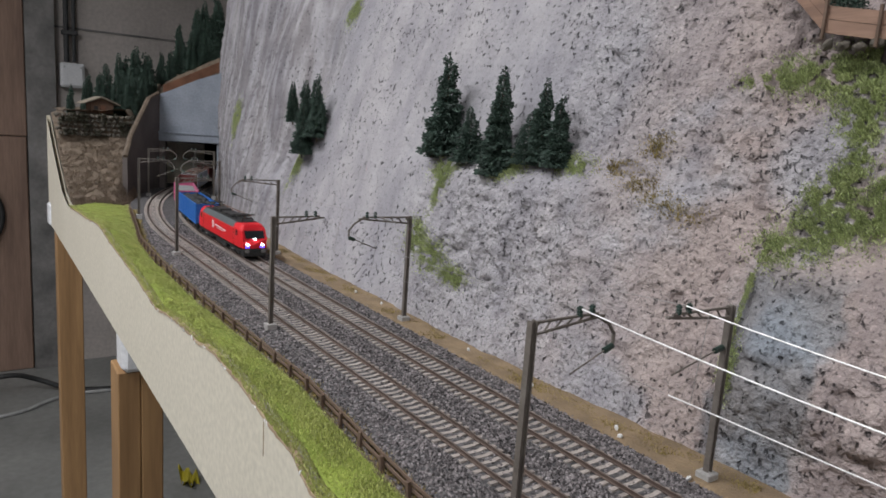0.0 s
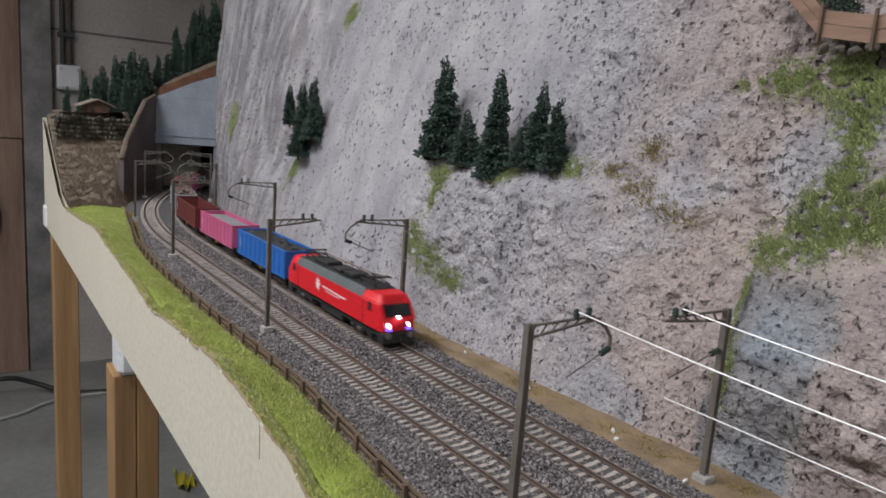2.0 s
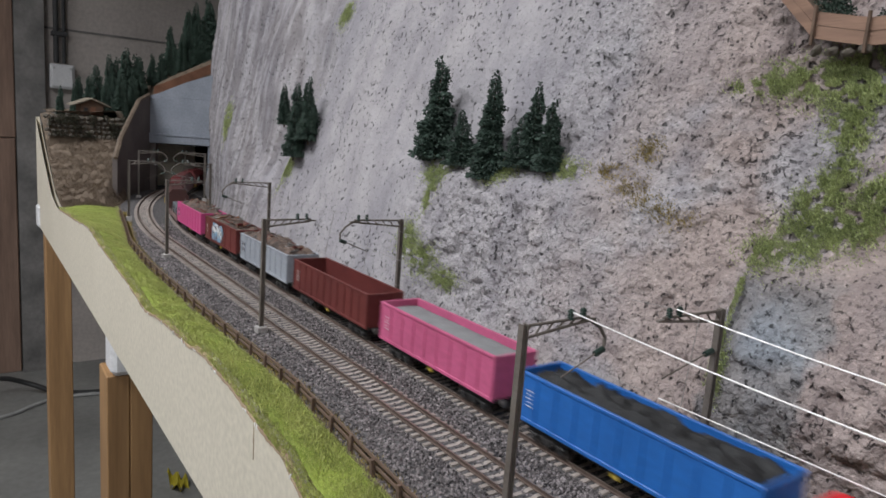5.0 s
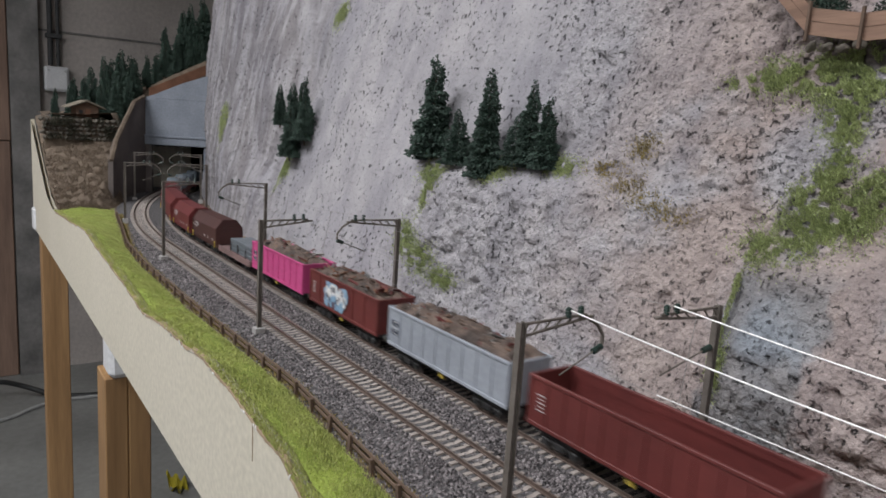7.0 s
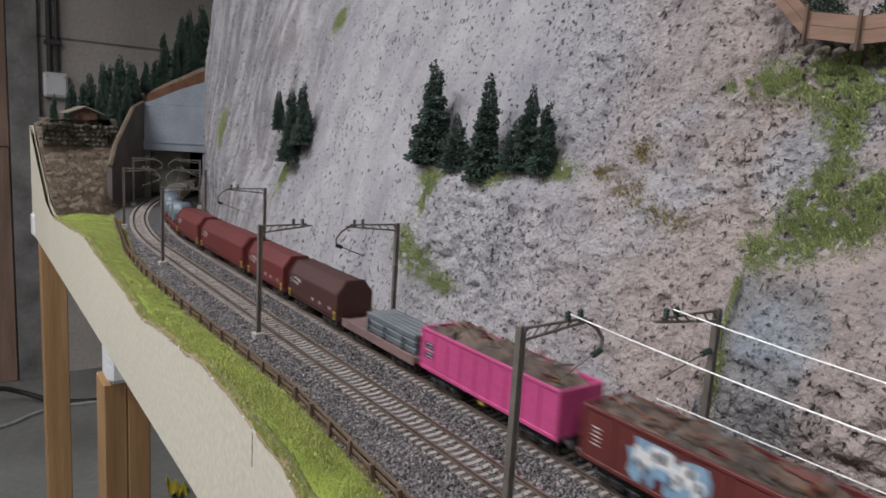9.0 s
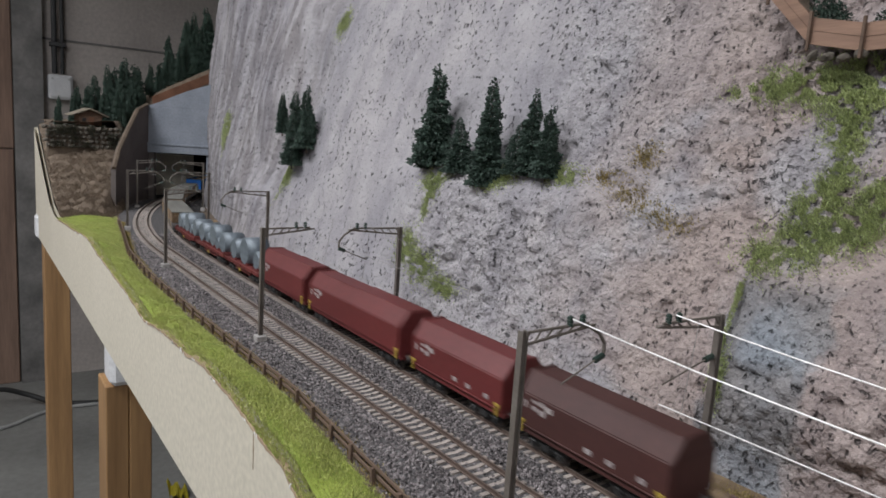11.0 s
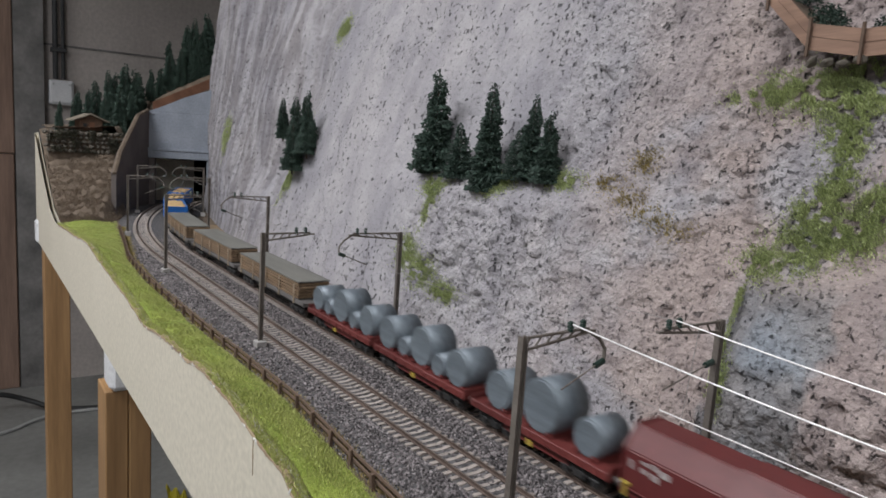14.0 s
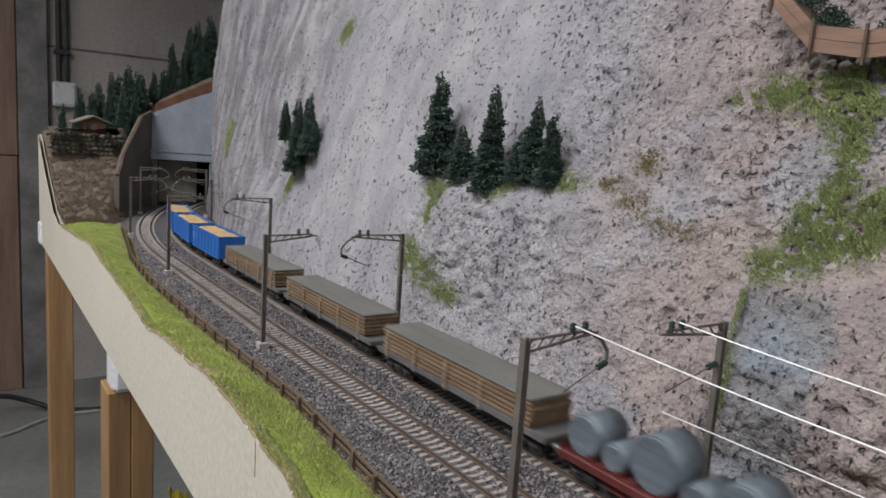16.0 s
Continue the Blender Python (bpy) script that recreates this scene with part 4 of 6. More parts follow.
# ---- planter of boards on the rock, with grey-green scrub ----
def planter():
    pl = thing("plank_terrace", "brown plank terrace wall with dark posts on the rock", "plank wall")
    corners = [(0.259, 0.272), (0.2245, 0.240), (0.1935, 0.234), (0.150, 0.236), (0.10, 0.236)]
    pts = [Vector((x, float(cliff_base(x)) - 0.355 * z + 0.008, z)) for x, z in corners]
    for p, q in zip(pts, pts[1:]):
        for r in range(2):
            bm = B()
            lo, hi = 0.0078 * r + 0.0003, 0.0078 * (r + 1)
            vs = [bm.verts.new((v.x, v.y + dy, v.z + dz)) for dy in (0, -0.002) for v in (p, q) for dz in (lo, hi)]
            for k in ((0, 1, 3, 2), (4, 6, 7, 5), (0, 2, 6, 4), (1, 5, 7, 3), (0, 4, 5, 1), (2, 3, 7, 6)):
                bm.faces.new([vs[j] for j in k])
            bmesh.ops.recalc_face_normals(bm, faces=bm.faces)
            part("plank", bm, PLANK, pl)
    for p in pts:
        bm = B()
        box(bm, p.x - 0.0009, p.x + 0.0009, p.y + 0.0005, p.y + 0.0024, p.z - 0.004, p.z + 0.019, 0.0003)
        part("post", bm, FENCE, pl, "dark squared post")
    bm = B()
    a = [bm.verts.new((v.x, v.y - 0.002, v.z + 0.013)) for v in pts]
    b = [bm.verts.new((v.x, v.y - 0.09, v.z + 0.016)) for v in pts]
    for i in range(len(pts) - 1):
        bm.faces.new((a[i], a[i + 1], b[i + 1], b[i]))
    part("soil", bm, BROWN, pl)
    rnd = random.Random(9)
    for k in range(5):
        p, q = pts[k % 4], pts[k % 4 + 1]
        c = p.lerp(q, rnd.random()) + Vector((0, -0.012 - 0.02 * rnd.random(), 0.016))
        vs, fs = [], []
        for _ in range(420):
            d = Vector((rnd.gauss(0, 1), rnd.gauss(0, 1), abs(rnd.gauss(0, 1)))).normalized() * 0.011 * rnd.random() ** 0.4
            e = Vector((rnd.gauss(0, 1), rnd.gauss(0, 1), rnd.gauss(0, 1))).normalized() * 0.0016
            g = e.orthogonal().normalized() * 0.0008
            j = len(vs)
            vs += [tuple(d - g), tuple(d + g), tuple(d + e)]
            fs.append((j, j + 1, j + 2))
        sh = raw("shrub", vs, fs, FIR)
        sh.matrix_basis = Matrix.Translation(c)
        tagged(sh, "grey-green scrub behind the plank terrace", "shrub", "scrub on the terrace")
    # dark stones below the boards
    for k in range(4):
        x = 0.221 - 0.009 * k
        bm = B()
        bmesh.ops.create_icosphere(bm, subdivisions=2, radius=0.5, matrix=Matrix.LocRotScale(None, Euler((rnd.random(), rnd.random(), 0)), (0.008, 0.006, 0.005)))
        for v in bm.verts:
            v.co *= rnd.uniform(0.85, 1.15)
        st = part("rubble_stone", bm, RUBBLE)
        z = 0.233 - 0.001 * (k % 3)
        st.matrix_basis = Matrix.Translation((x, float(cliff_base(x)) - 0.355 * z + 0.006, z))
        tagged(st, "grey rubble stone under the plank terrace", "stone", "rubble under the terrace")


planter()


# ---- masts and wires ----
def mast(s, side, top=0.0905, reach=0.047, drop=True):
    """A lattice-armed pole; side +1 stands by the near track, -1 by the rock."""
    off = 0.0235 if side > 0 else -0.0985
    x, y, a = on_track(s, off)
    t = thing("catenary_mast", "brown-grey steel mast with a lattice arm beside the track", "catenary mast", "masts along the line", pose(x, y, 0, 0, 0, -math.degrees(a)))
    d = -side
    bm = B()
    for k in (-1, 1):
        box(bm, -0.0017, 0.0017, k * 0.0014 - 0.0003, k * 0.0014 + 0.0003, -0.004, top)
    box(bm, -0.0004, 0.0004, -0.0013, 0.0013, -0.004, top)
    part("pole", bm, MAST, t)
    bm = B()
    box(bm, -0.0044, 0.0044, -0.0044, 0.0044, -0.009, 0.0016 if side > 0 else -0.0012, 0.0006)
    part("foot", bm, FOOT, t, "pale concrete foot")
    z1, z0 = top - 0.0010, top - 0.0066
    bm = B()
    rod(bm, (0, 0, z1), (0, d * reach, z1 + 0.0005), 0.00075, 6)
    rod(bm, (0, 0, z0), (0, d * reach, z1 - 0.0012), 0.00075, 6)
    for k in range(6):
        y0, y1 = d * reach * k / 6, d * reach * (k + 0.6) / 6
        rod(bm, (0, y0, z0 + (z1 - z0) * k / 7.5), (0, y1, z1), 0.0005, 5)
    box(bm, -0.0010, 0.0010, d * reach - 0.004, d * reach + 0.004, z1 - 0.0013, z1 - 0.0002)
    part("lattice_arm", bm, MAST, t)
    for dy in (reach - 0.012, reach - 0.004):
        bm = B()
        for zz in (0.0010, 0.0026, 0.0042):
            rod(bm, (0, d * dy, z1 + zz - 0.0006), (0, d * dy, z1 + zz + 0.0006), 0.0017, 8, 0.0012)
        rod(bm, (0, d * dy, z1), (0, d * dy, z1 + 0.0052), 0.0007, 6)
        part("insulator", bm, INSUL, t, "dark green ribbed insulator")
    if not drop:
        if side < 0:
            bm = B()
            rod(bm, (0, d * 0.003, 0.0685), (0, d * 0.009, 0.0672), 0.0016, 8)
            part("insulator", bm, INSUL, t)
            bm = B()
            rod(bm, (0, d * 0.008, 0.0674), (0, d * 0.042, 0.0590), 0.00045, 6)
            part("steady_arm", bm, MAST, t)
        return t
    bm = B()
    pts = [(0, d * reach, z1 - 0.0005), (0, d * (reach + 0.008), z1 - 0.005), (0, d * (reach + 0.0125), z1 - 0.0105), (0, d * (reach + 0.0125), z1 - 0.0155)]
    for p, q in zip(pts, pts[1:]):
        rod(bm, p, q, 0.00095, 6)
    part("drop_arm", bm, MAST, t)
    bm = B()
    rod(bm, (0, d * (reach + 0.0125), z1 - 0.0165), (0, d * (reach + 0.007), z1 - 0.0185), 0.0016, 8)
    part("insulator", bm, INSUL, t)
    bm = B()
    rod(bm, (0, d * (reach + 0.008), z1 - 0.018), (0, d * (reach - 0.014), z1 - 0.0270), 0.00042, 6)
    part("steady_arm", bm, MAST, t)
    return t


SPOTS = (-0.74, -0.43, -0.12, 0.2115, 0.525, 0.845, 1.150, 1.44)
for s in SPOTS:
    mast(s, 1, reach=0.040, drop=s < 0.3 or s > 1.1)
for s in (-0.74, -0.43, -0.12, 0.1965, 0.515, 0.838, 1.15, 1.46):
    mast(s, -1, drop=abs(s - 0.1965) > 0.01)


def span(a, b, sag, r, material, n=10):
    """One thin tube from a to b."""
    bm = B()
    a, b = Vector(a), Vector(b)
    side = (b - a).cross(Vector((0, 0, 1))).normalized()
    rings = []
    for i in range(n + 1):
        t = i / n
        q = a.lerp(b, t) - Vector((0, 0, sag * 4 * t * (1 - t)))
        rings.append([bm.verts.new(q + side * r * math.cos(k * math.pi / 3) + Vector((0, 0, r * math.sin(k * math.pi / 3)))) for k in range(6)])
    for p, q in zip(rings, rings[1:]):
        for k in range(6):
            bm.faces.new((p[k], p[(k + 1) % 6], q[(k + 1) % 6], q[k]))
    return bm


def wires():
    for nm, y0, ss in (("near", -0.0045, SPOTS), ("rock", -0.0610, (-0.74, -0.43, -0.12, 0.1965, 0.515, 0.838, 1.15, 1.46))):
        line = thing("catenary_wire", "taut overhead line of carrier and contact wire", "overhead wire", "overhead lines")
        for s0, s1 in zip(ss, ss[1:]):
            shiny = s1 < 0.3
            mat, r = (WIRE, 0.00036) if shiny else (THIN, 0.00016)
            a, b = on_track(s0, y0), on_track(s1, y0)
            za = 0.0935
            part("carrier_wire", span((a[0], a[1], za), (b[0], b[1], za), 0.006, r, mat), mat, line)
            if nm == "rock":
                c, d = on_track(s0, -0.0530), on_track(s1, -0.0560)
                part("contact_wire", span((c[0], c[1], 0.0505), (d[0], d[1], 0.0490), 0.0, r * 0.9, mat, 1), mat, line)
                for k in (0.18, 0.5, 0.96):
                    p, q = Vector((c[0], c[1], 0.0505)).lerp(Vector((d[0], d[1], 0.049)), k), Vector((a[0], a[1], za)).lerp(Vector((b[0], b[1], za)), k)
                    q.z -= 0.006 * 4 * k * (1 - k)
                    bm = B()
                    rod(bm, p, q, 0.00018, 5)
                    part("dropper", bm, THIN, line)


wires()


# ---- fence ----
def fence():
    f = thing("track_fence", "low dark brown wooden fence between ballast and grass", "fence")
    xs = [0.11]
    while xs[-1] < 1.22:
        xs.append(xs[-1] + 0.0285)
    rnd = random.Random(3)
    post = B()
    box(post, -0.0012, 0.0012, -0.0010, 0.0010, -0.004, 0.0085, 0.0002)
    pm = mesh_of("post", post, FENCE)
    tops = []
    for x in xs:
        y = float(fence_y(x)) + 0.0015
        o = new("post", pm)
        o.parent = f
        o.matrix_basis = pose(x, y, -0.0055 + rnd.uniform(-0.0005, 0.0005), rnd.uniform(-5, 5), rnd.uniform(-5, 5), rnd.uniform(-10, 10))
        tops.append((x, y))
    for (x0, y0), (x1, y1) in zip(tops, tops[1:]):
        for z in (-0.0015, 0.0022):
            bm = B()
            ln = math.hypot(x1 - x0, y1 - y0)
            box(bm, 0, ln, -0.0018, -0.0010, -0.0011, 0.0011, 0.0002)
            o = part("rail", bm, FENCE, f)
            o.matrix_basis = pose(x0, y0, z + rnd.uniform(-0.0003, 0.0003), 0, rnd.uniform(-0.6, 0.6), math.degrees(math.atan2(y1 - y0, x1 - x0)))


fence()
# loose small white stones at the foot of the rock
rnd = random.Random(12)
for x, y in ((0.262, -0.101), (0.253, -0.094), (0.20, -0.088), (0.34, -0.100), (0.42, -0.103), (0.57, -0.106), (0.62, -0.103)):
    bm = B()
    bmesh.ops.create_icosphere(bm, subdivisions=1, radius=0.5, matrix=Matrix.LocRotScale((0, 0, 0), Euler((rnd.random() * 3, rnd.random() * 3, 0)), (0.0045, 0.003, 0.0025)))
    o = part("pebble", bm, WHITE)
    o.matrix_basis = Matrix.Translation((x, y, -0.0045))
    tagged(o, "small whitish plaster crumb on the sandy verge", "pebble", "plaster crumbs")


# ---- rolling stock; each stands at the origin, x in the direction of travel ----
HALF = 0.0165


def wheel_mesh():
    bm = B()
    rod(bm, (0, -0.0013, 0), (0, 0.0004, 0), 0.0050, 18)
    rod(bm, (0, 0.0004, 0), (0, 0.0010, 0), 0.0057, 18)
    rod(bm, (0, -0.0019, 0), (0, -0.0012, 0), 0.0016, 10)
    return mesh_of("wheel", bm, WHEEL)


WHEEL_MESH = wheel_mesh()


def bogie(parent, x, base=0.021, big=1.0):
    bm = B()
    for k in (-1, 1):
        box(bm, x - base / 2 - 0.005, x + base / 2 + 0.005, k * 0.0112 - 0.0010, k * 0.0112 + 0.0010, 0.0050, 0.0085, 0.0006)
        for wx in (-base / 2, base / 2):
            box(bm, x + wx - 0.0024, x + wx + 0.0024, k * 0.0118 - 0.0014, k * 0.0118 + 0.0014, 0.0030, 0.0070, 0.0005)
        box(bm, x - 0.004, x + 0.004, k * 0.0118 - 0.0014, k * 0.0118 + 0.0014, 0.0034, 0.0078, 0.0005)
    box(bm, x - 0.004, x + 0.004, -0.011, 0.011, 0.006, 0.0110)
    b = part("bogie", bm, BLACK, parent)
    for wx in (-base / 2, base / 2):
        for k in (-1, 1):
            w = new("wheel", WHEEL_MESH)
            w.parent = b
            w.matrix_basis = pose(x + wx, k * 0.0090, 0.0050 * big, 0, 0, 0 if k < 0 else 180)
        bm = B()
        rod(bm, (x + wx, -0.009, 0.005), (x + wx, 0.009, 0.005), 0.0010, 8)
        part("axle", bm, WHEEL, b)


def buffers(parent, L, z=0.0115):
    for e in (-1, 1):
        for k in (-1, 1):
            bm = B()
            rod(bm, (e * L / 2, k * 0.0098, z), (e * (L / 2 + 0.0040), k * 0.0098, z), 0.0012, 8)
            rod(bm, (e * (L / 2 + 0.0040), k * 0.0098, z), (e * (L / 2 + 0.0048), k * 0.0098, z), 0.0026, 12)
            part("buffer", bm, BUFFER, parent)
    for e in (-1, 1):
        bm = B()
        box(bm, e * L / 2, e * (L / 2 + 0.0062), -0.0012, 0.0012, z - 0.0045, z - 0.0025)
        part("coupling", bm, BLACK, parent)


def bars(parent, name, marks, y, material):
    """Flat print on a side: bars of (x, z, width, height)."""
    for k in (-1, 1):
        bm = B()
        for x, z, w, h in marks:
            box(bm, x - w / 2, x + w / 2, k * y - 0.00012, k * y + 0.00012, z - h / 2, z + h / 2)
        part(name, bm, material, parent)


def loco(L=0.184):
    t = thing("electric_locomotive", "bright red electric locomotive with a grey roof and lit lamps", "locomotive")
    w = HALF
    prof = [(-1, 0.0130), (-1, 0.0240), (-1, 0.0345), (-0.76, 0.0405), (0.76, 0.0405), (1, 0.0345), (1, 0.0240), (1, 0.0130)]
    slope = [0.0008, 0.0004, -0.0058, -0.0088, -0.0088, -0.0058, 0.0004, 0.0008]
    rings = []
    for e, inset, k, f in ((-1, 0.0, 0.86, 1.0), (-1, 0.004, 0.94, 0.95), (-1, 0.018, 1.0, 0.25), (-1, 0.030, 1.0, 0.0), (1, 0.030, 1.0, 0.0), (1, 0.018, 1.0, 0.25), (1, 0.004, 0.94, 0.95), (1, 0.0, 0.86, 1.0)):
        rings.append([(e * (L / 2 - inset + s * f), y * w * k, z) for (y, z), s in zip(prof, slope)])
    bm = B()
    vr = [[bm.verts.new(p) for p in r] for r in rings]
    for a, b in zip(vr, vr[1:]):
        for i in range(8):
            bm.faces.new((a[i], a[(i + 1) % 8], b[(i + 1) % 8], b[i]))
    bm.faces.new(vr[0])
    bm.faces.new(vr[-1][::-1])
    bmesh.ops.recalc_face_normals(bm, faces=bm.faces)
    bmesh.ops.bevel(bm, geom=[e for e in bm.edges if len(e.link_faces) == 2 and e.calc_face_angle(0) > 0.35], offset=0.0009, segments=2, affect="EDGES")
    part("body", bm, RED, t)
    for k in (-1, 1):
        bm = B()
        prism(bm, [(k * 0.0167, 0.0346), (k * 0.0128, 0.0408), (k * 0.0115, 0.0409), (k * 0.0115, 0.0400), (k * 0.0150, 0.0345)], -L / 2 + 0.024, L / 2 - 0.032)
        part("roof_side", bm, LOCOGREY, t, "grey roof shoulder panel")
    bm = B()
    box(bm, -L / 2 + 0.022, L / 2 - 0.026, -0.0115, 0.0115, 0.0402, 0.0412, 0.0004)
    part("roof_deck", bm, BLACK, t)
    for x0, x1, z in ((-0.050, -0.022, 0.0450), (-0.012, 0.006, 0.0440), (0.012, 0.030, 0.0452)):
        bm = B()
        box(bm, x0, x1, -0.008, 0.008, 0.0412, z, 0.0008)
        part("roof_box", bm, BLACK, t)
    for px, e in ((-0.058, 1), (0.054, -1)):
        bm = B()
        for k in (-1, 1):
            rod(bm, (px - 0.013, k * 0.006, 0.0450), (px + 0.013, k * 0.006, 0.0450), 0.0005, 6)
            rod(bm, (px - e * 0.012, k * 0.005, 0.0455), (px + e * 0.013, k * 0.003, 0.0475), 0.0005, 6)
            rod(bm, (px + e * 0.013, k * 0.003, 0.0475), (px - e * 0.006, k * 0.007, 0.0490), 0.0005, 6)
        for dx in (-0.008, -0.005):
            rod(bm, (px + e * dx, -0.0105, 0.0485), (px + e * dx, 0.0105, 0.0485), 0.0006, 6)
        for dx in (-0.012, 0.012):
            rod(bm, (px + dx, -0.006, 0.0450), (px + dx, 0.006, 0.0450), 0.0005, 6)
            for k in (-1, 1):
                rod(bm, (px + dx, k * 0.006, 0.0410), (px + dx, k * 0.006, 0.0450), 0.0009, 8)
        part("pantograph", bm, BLACK, t, "folded black pantograph")
    bm = B()
    rod(bm, (-0.06, 0.007, 0.0465), (0.06, 0.007, 0.0465), 0.0005, 6)
    for x in (-0.04, -0.015, 0.01, 0.035):
        rod(bm, (x, 0.007, 0.0410), (x, 0.007, 0.0468), 0.0008, 6)
    part("roof_cable", bm, RUST, t)
    for e in (-1, 1):
        tilt = math.degrees(math.atan2(0.0062, 0.0105))
        bm = B()
        box(bm, -0.0004, 0.0004, -0.0118, 0.0118, -0.0052, 0.0052, 0.0003, pose(e * (L / 2 - 0.0023), 0, 0.0295, 0, -e * tilt, 0))
        part("windscreen", bm, DARKGLASS, t, "dark glossy windscreen")
        bm = B()
        box(bm, e * (L / 2 - 0.008), e * (L / 2 + 0.0012), -0.0142, 0.0142, 0.0035, 0.0128, 0.0012)
        part("buffer_beam", bm, BLACK, t)
        for y in (-0.0088, 0.0088):
            bm = B()
            rod(bm, (e * (L / 2 - 0.0010), y, 0.0180), (e * (L / 2 + 0.0011), y, 0.0180), 0.0014, 14)
            lamp = part("headlight", bm, LAMPGLOW if e > 0 else DARKGLASS, t)
            if e > 0:
                bm = B()
                box(bm, L / 2 + 0.0002, L / 2 + 0.0009, y - 0.0026, y + 0.0026, 0.0140, 0.0158, 0.0003)
                part("lower_lamp", bm, LAMPBLUE, t, "small blue-glowing lamp")
        bm = B()
        rod(bm, (e * (L / 2 - 0.0010), 0, 0.0243), (e * (L / 2 + 0.0009), 0, 0.0243), 0.0012, 14)
        part("headlight", bm, LAMPGLOW if e > 0 else DARKGLASS, t)
        for k in (-1, 1):
            bm = B()
            box(bm, e * (L / 2 - 0.0215), e * (L / 2 - 0.0160), k * w - 0.0002, k * w + 0.0002, 0.0265, 0.0335, 0.0002)
            part("cab_window", bm, DARKGLASS, t)
            bm = B()
            box(bm, e * (L / 2 - 0.0295), e * (L / 2 - 0.0290), k * w - 0.0002, k * w + 0.0002, 0.0140, 0.0335)
            part("door_gap", bm, BLACK, t)
            bm = B()
            rod(bm, (e * (L / 2 + 0.0005), k * 0.0112, 0.0150), (e * (L / 2 + 0.0005), k * 0.0112, 0.0215), 0.0003, 5)
            part("handrail", bm, WHITE, t)
    for k in (-1, 1):
        bm = B()
        ring = []
        for i in range(32):
            q = i * math.pi / 16
            h = 0.0064 if i % 4 == 0 else 0.0030 if i % 2 == 0 else 0.0044
            ring.append(bm.verts.new((-0.0205 + h * 0.78 * math.cos(q), k * (w + 0.00015), 0.0262 + h * 1.12 * math.sin(q))))
        bm.faces.new(ring)
        part("side_emblem", bm, WHITE, t, "white starburst emblem")
    bars(t, "side_lettering", [(-0.0105 + 0.0036 * i, 0.0262 - 0.0001 * i, 0.0029, 0.0016) for i in range(13)] + [(-0.0035 + 0.0032 * i, 0.0230, 0.0024, 0.0009) for i in range(9)], w, WHITE)
    bm = B()
    box(bm, -L / 2 + 0.006, L / 2 - 0.006, -0.0135, 0.0135, 0.0085, 0.0132)
    box(bm, -0.022, 0.022, -0.0125, 0.0125, 0.0028, 0.0090, 0.0008)
    part("underframe", bm, BLACK, t)
    for x in (-0.058, 0.058):
        bogie(t, x, 0.030, 1.15)
        for k in (-1, 1):
            bm = B()
            box(bm, x - 0.004, x + 0.002, k * 0.0142 - 0.0006, k * 0.0142 + 0.0006, 0.0050, 0.0078, 0.0003)
            part("damper", bm, BUFFER, t)
    buffers(t, L - 0.004, 0.0105)
    return t


def heap(bm, x0, x1, hw, z, amp, freq, seed, nx=46, ny=14):
    g = []
    for i in range(nx):
        row = []
        for j in range(ny):
            x = x0 + (x1 - x0) * i / (nx - 1)
            y = -hw + 2 * hw * j / (ny - 1)
            edge = min(i, nx - 1 - i, j * 2, (ny - 1 - j) * 2) / 6.0
            h = z + amp * float(fbm(x * freq + seed, y * freq, seed * 1.7, 3)) + amp * 0.9 * min(1.0, edge)
            row.append(bm.verts.new((x, y, h)))
        g.append(row)
    for i in range(nx - 1):
        for j in range(ny - 1):
            bm.faces.new((g[i][j], g[i + 1][j], g[i + 1][j + 1], g[i][j + 1]))


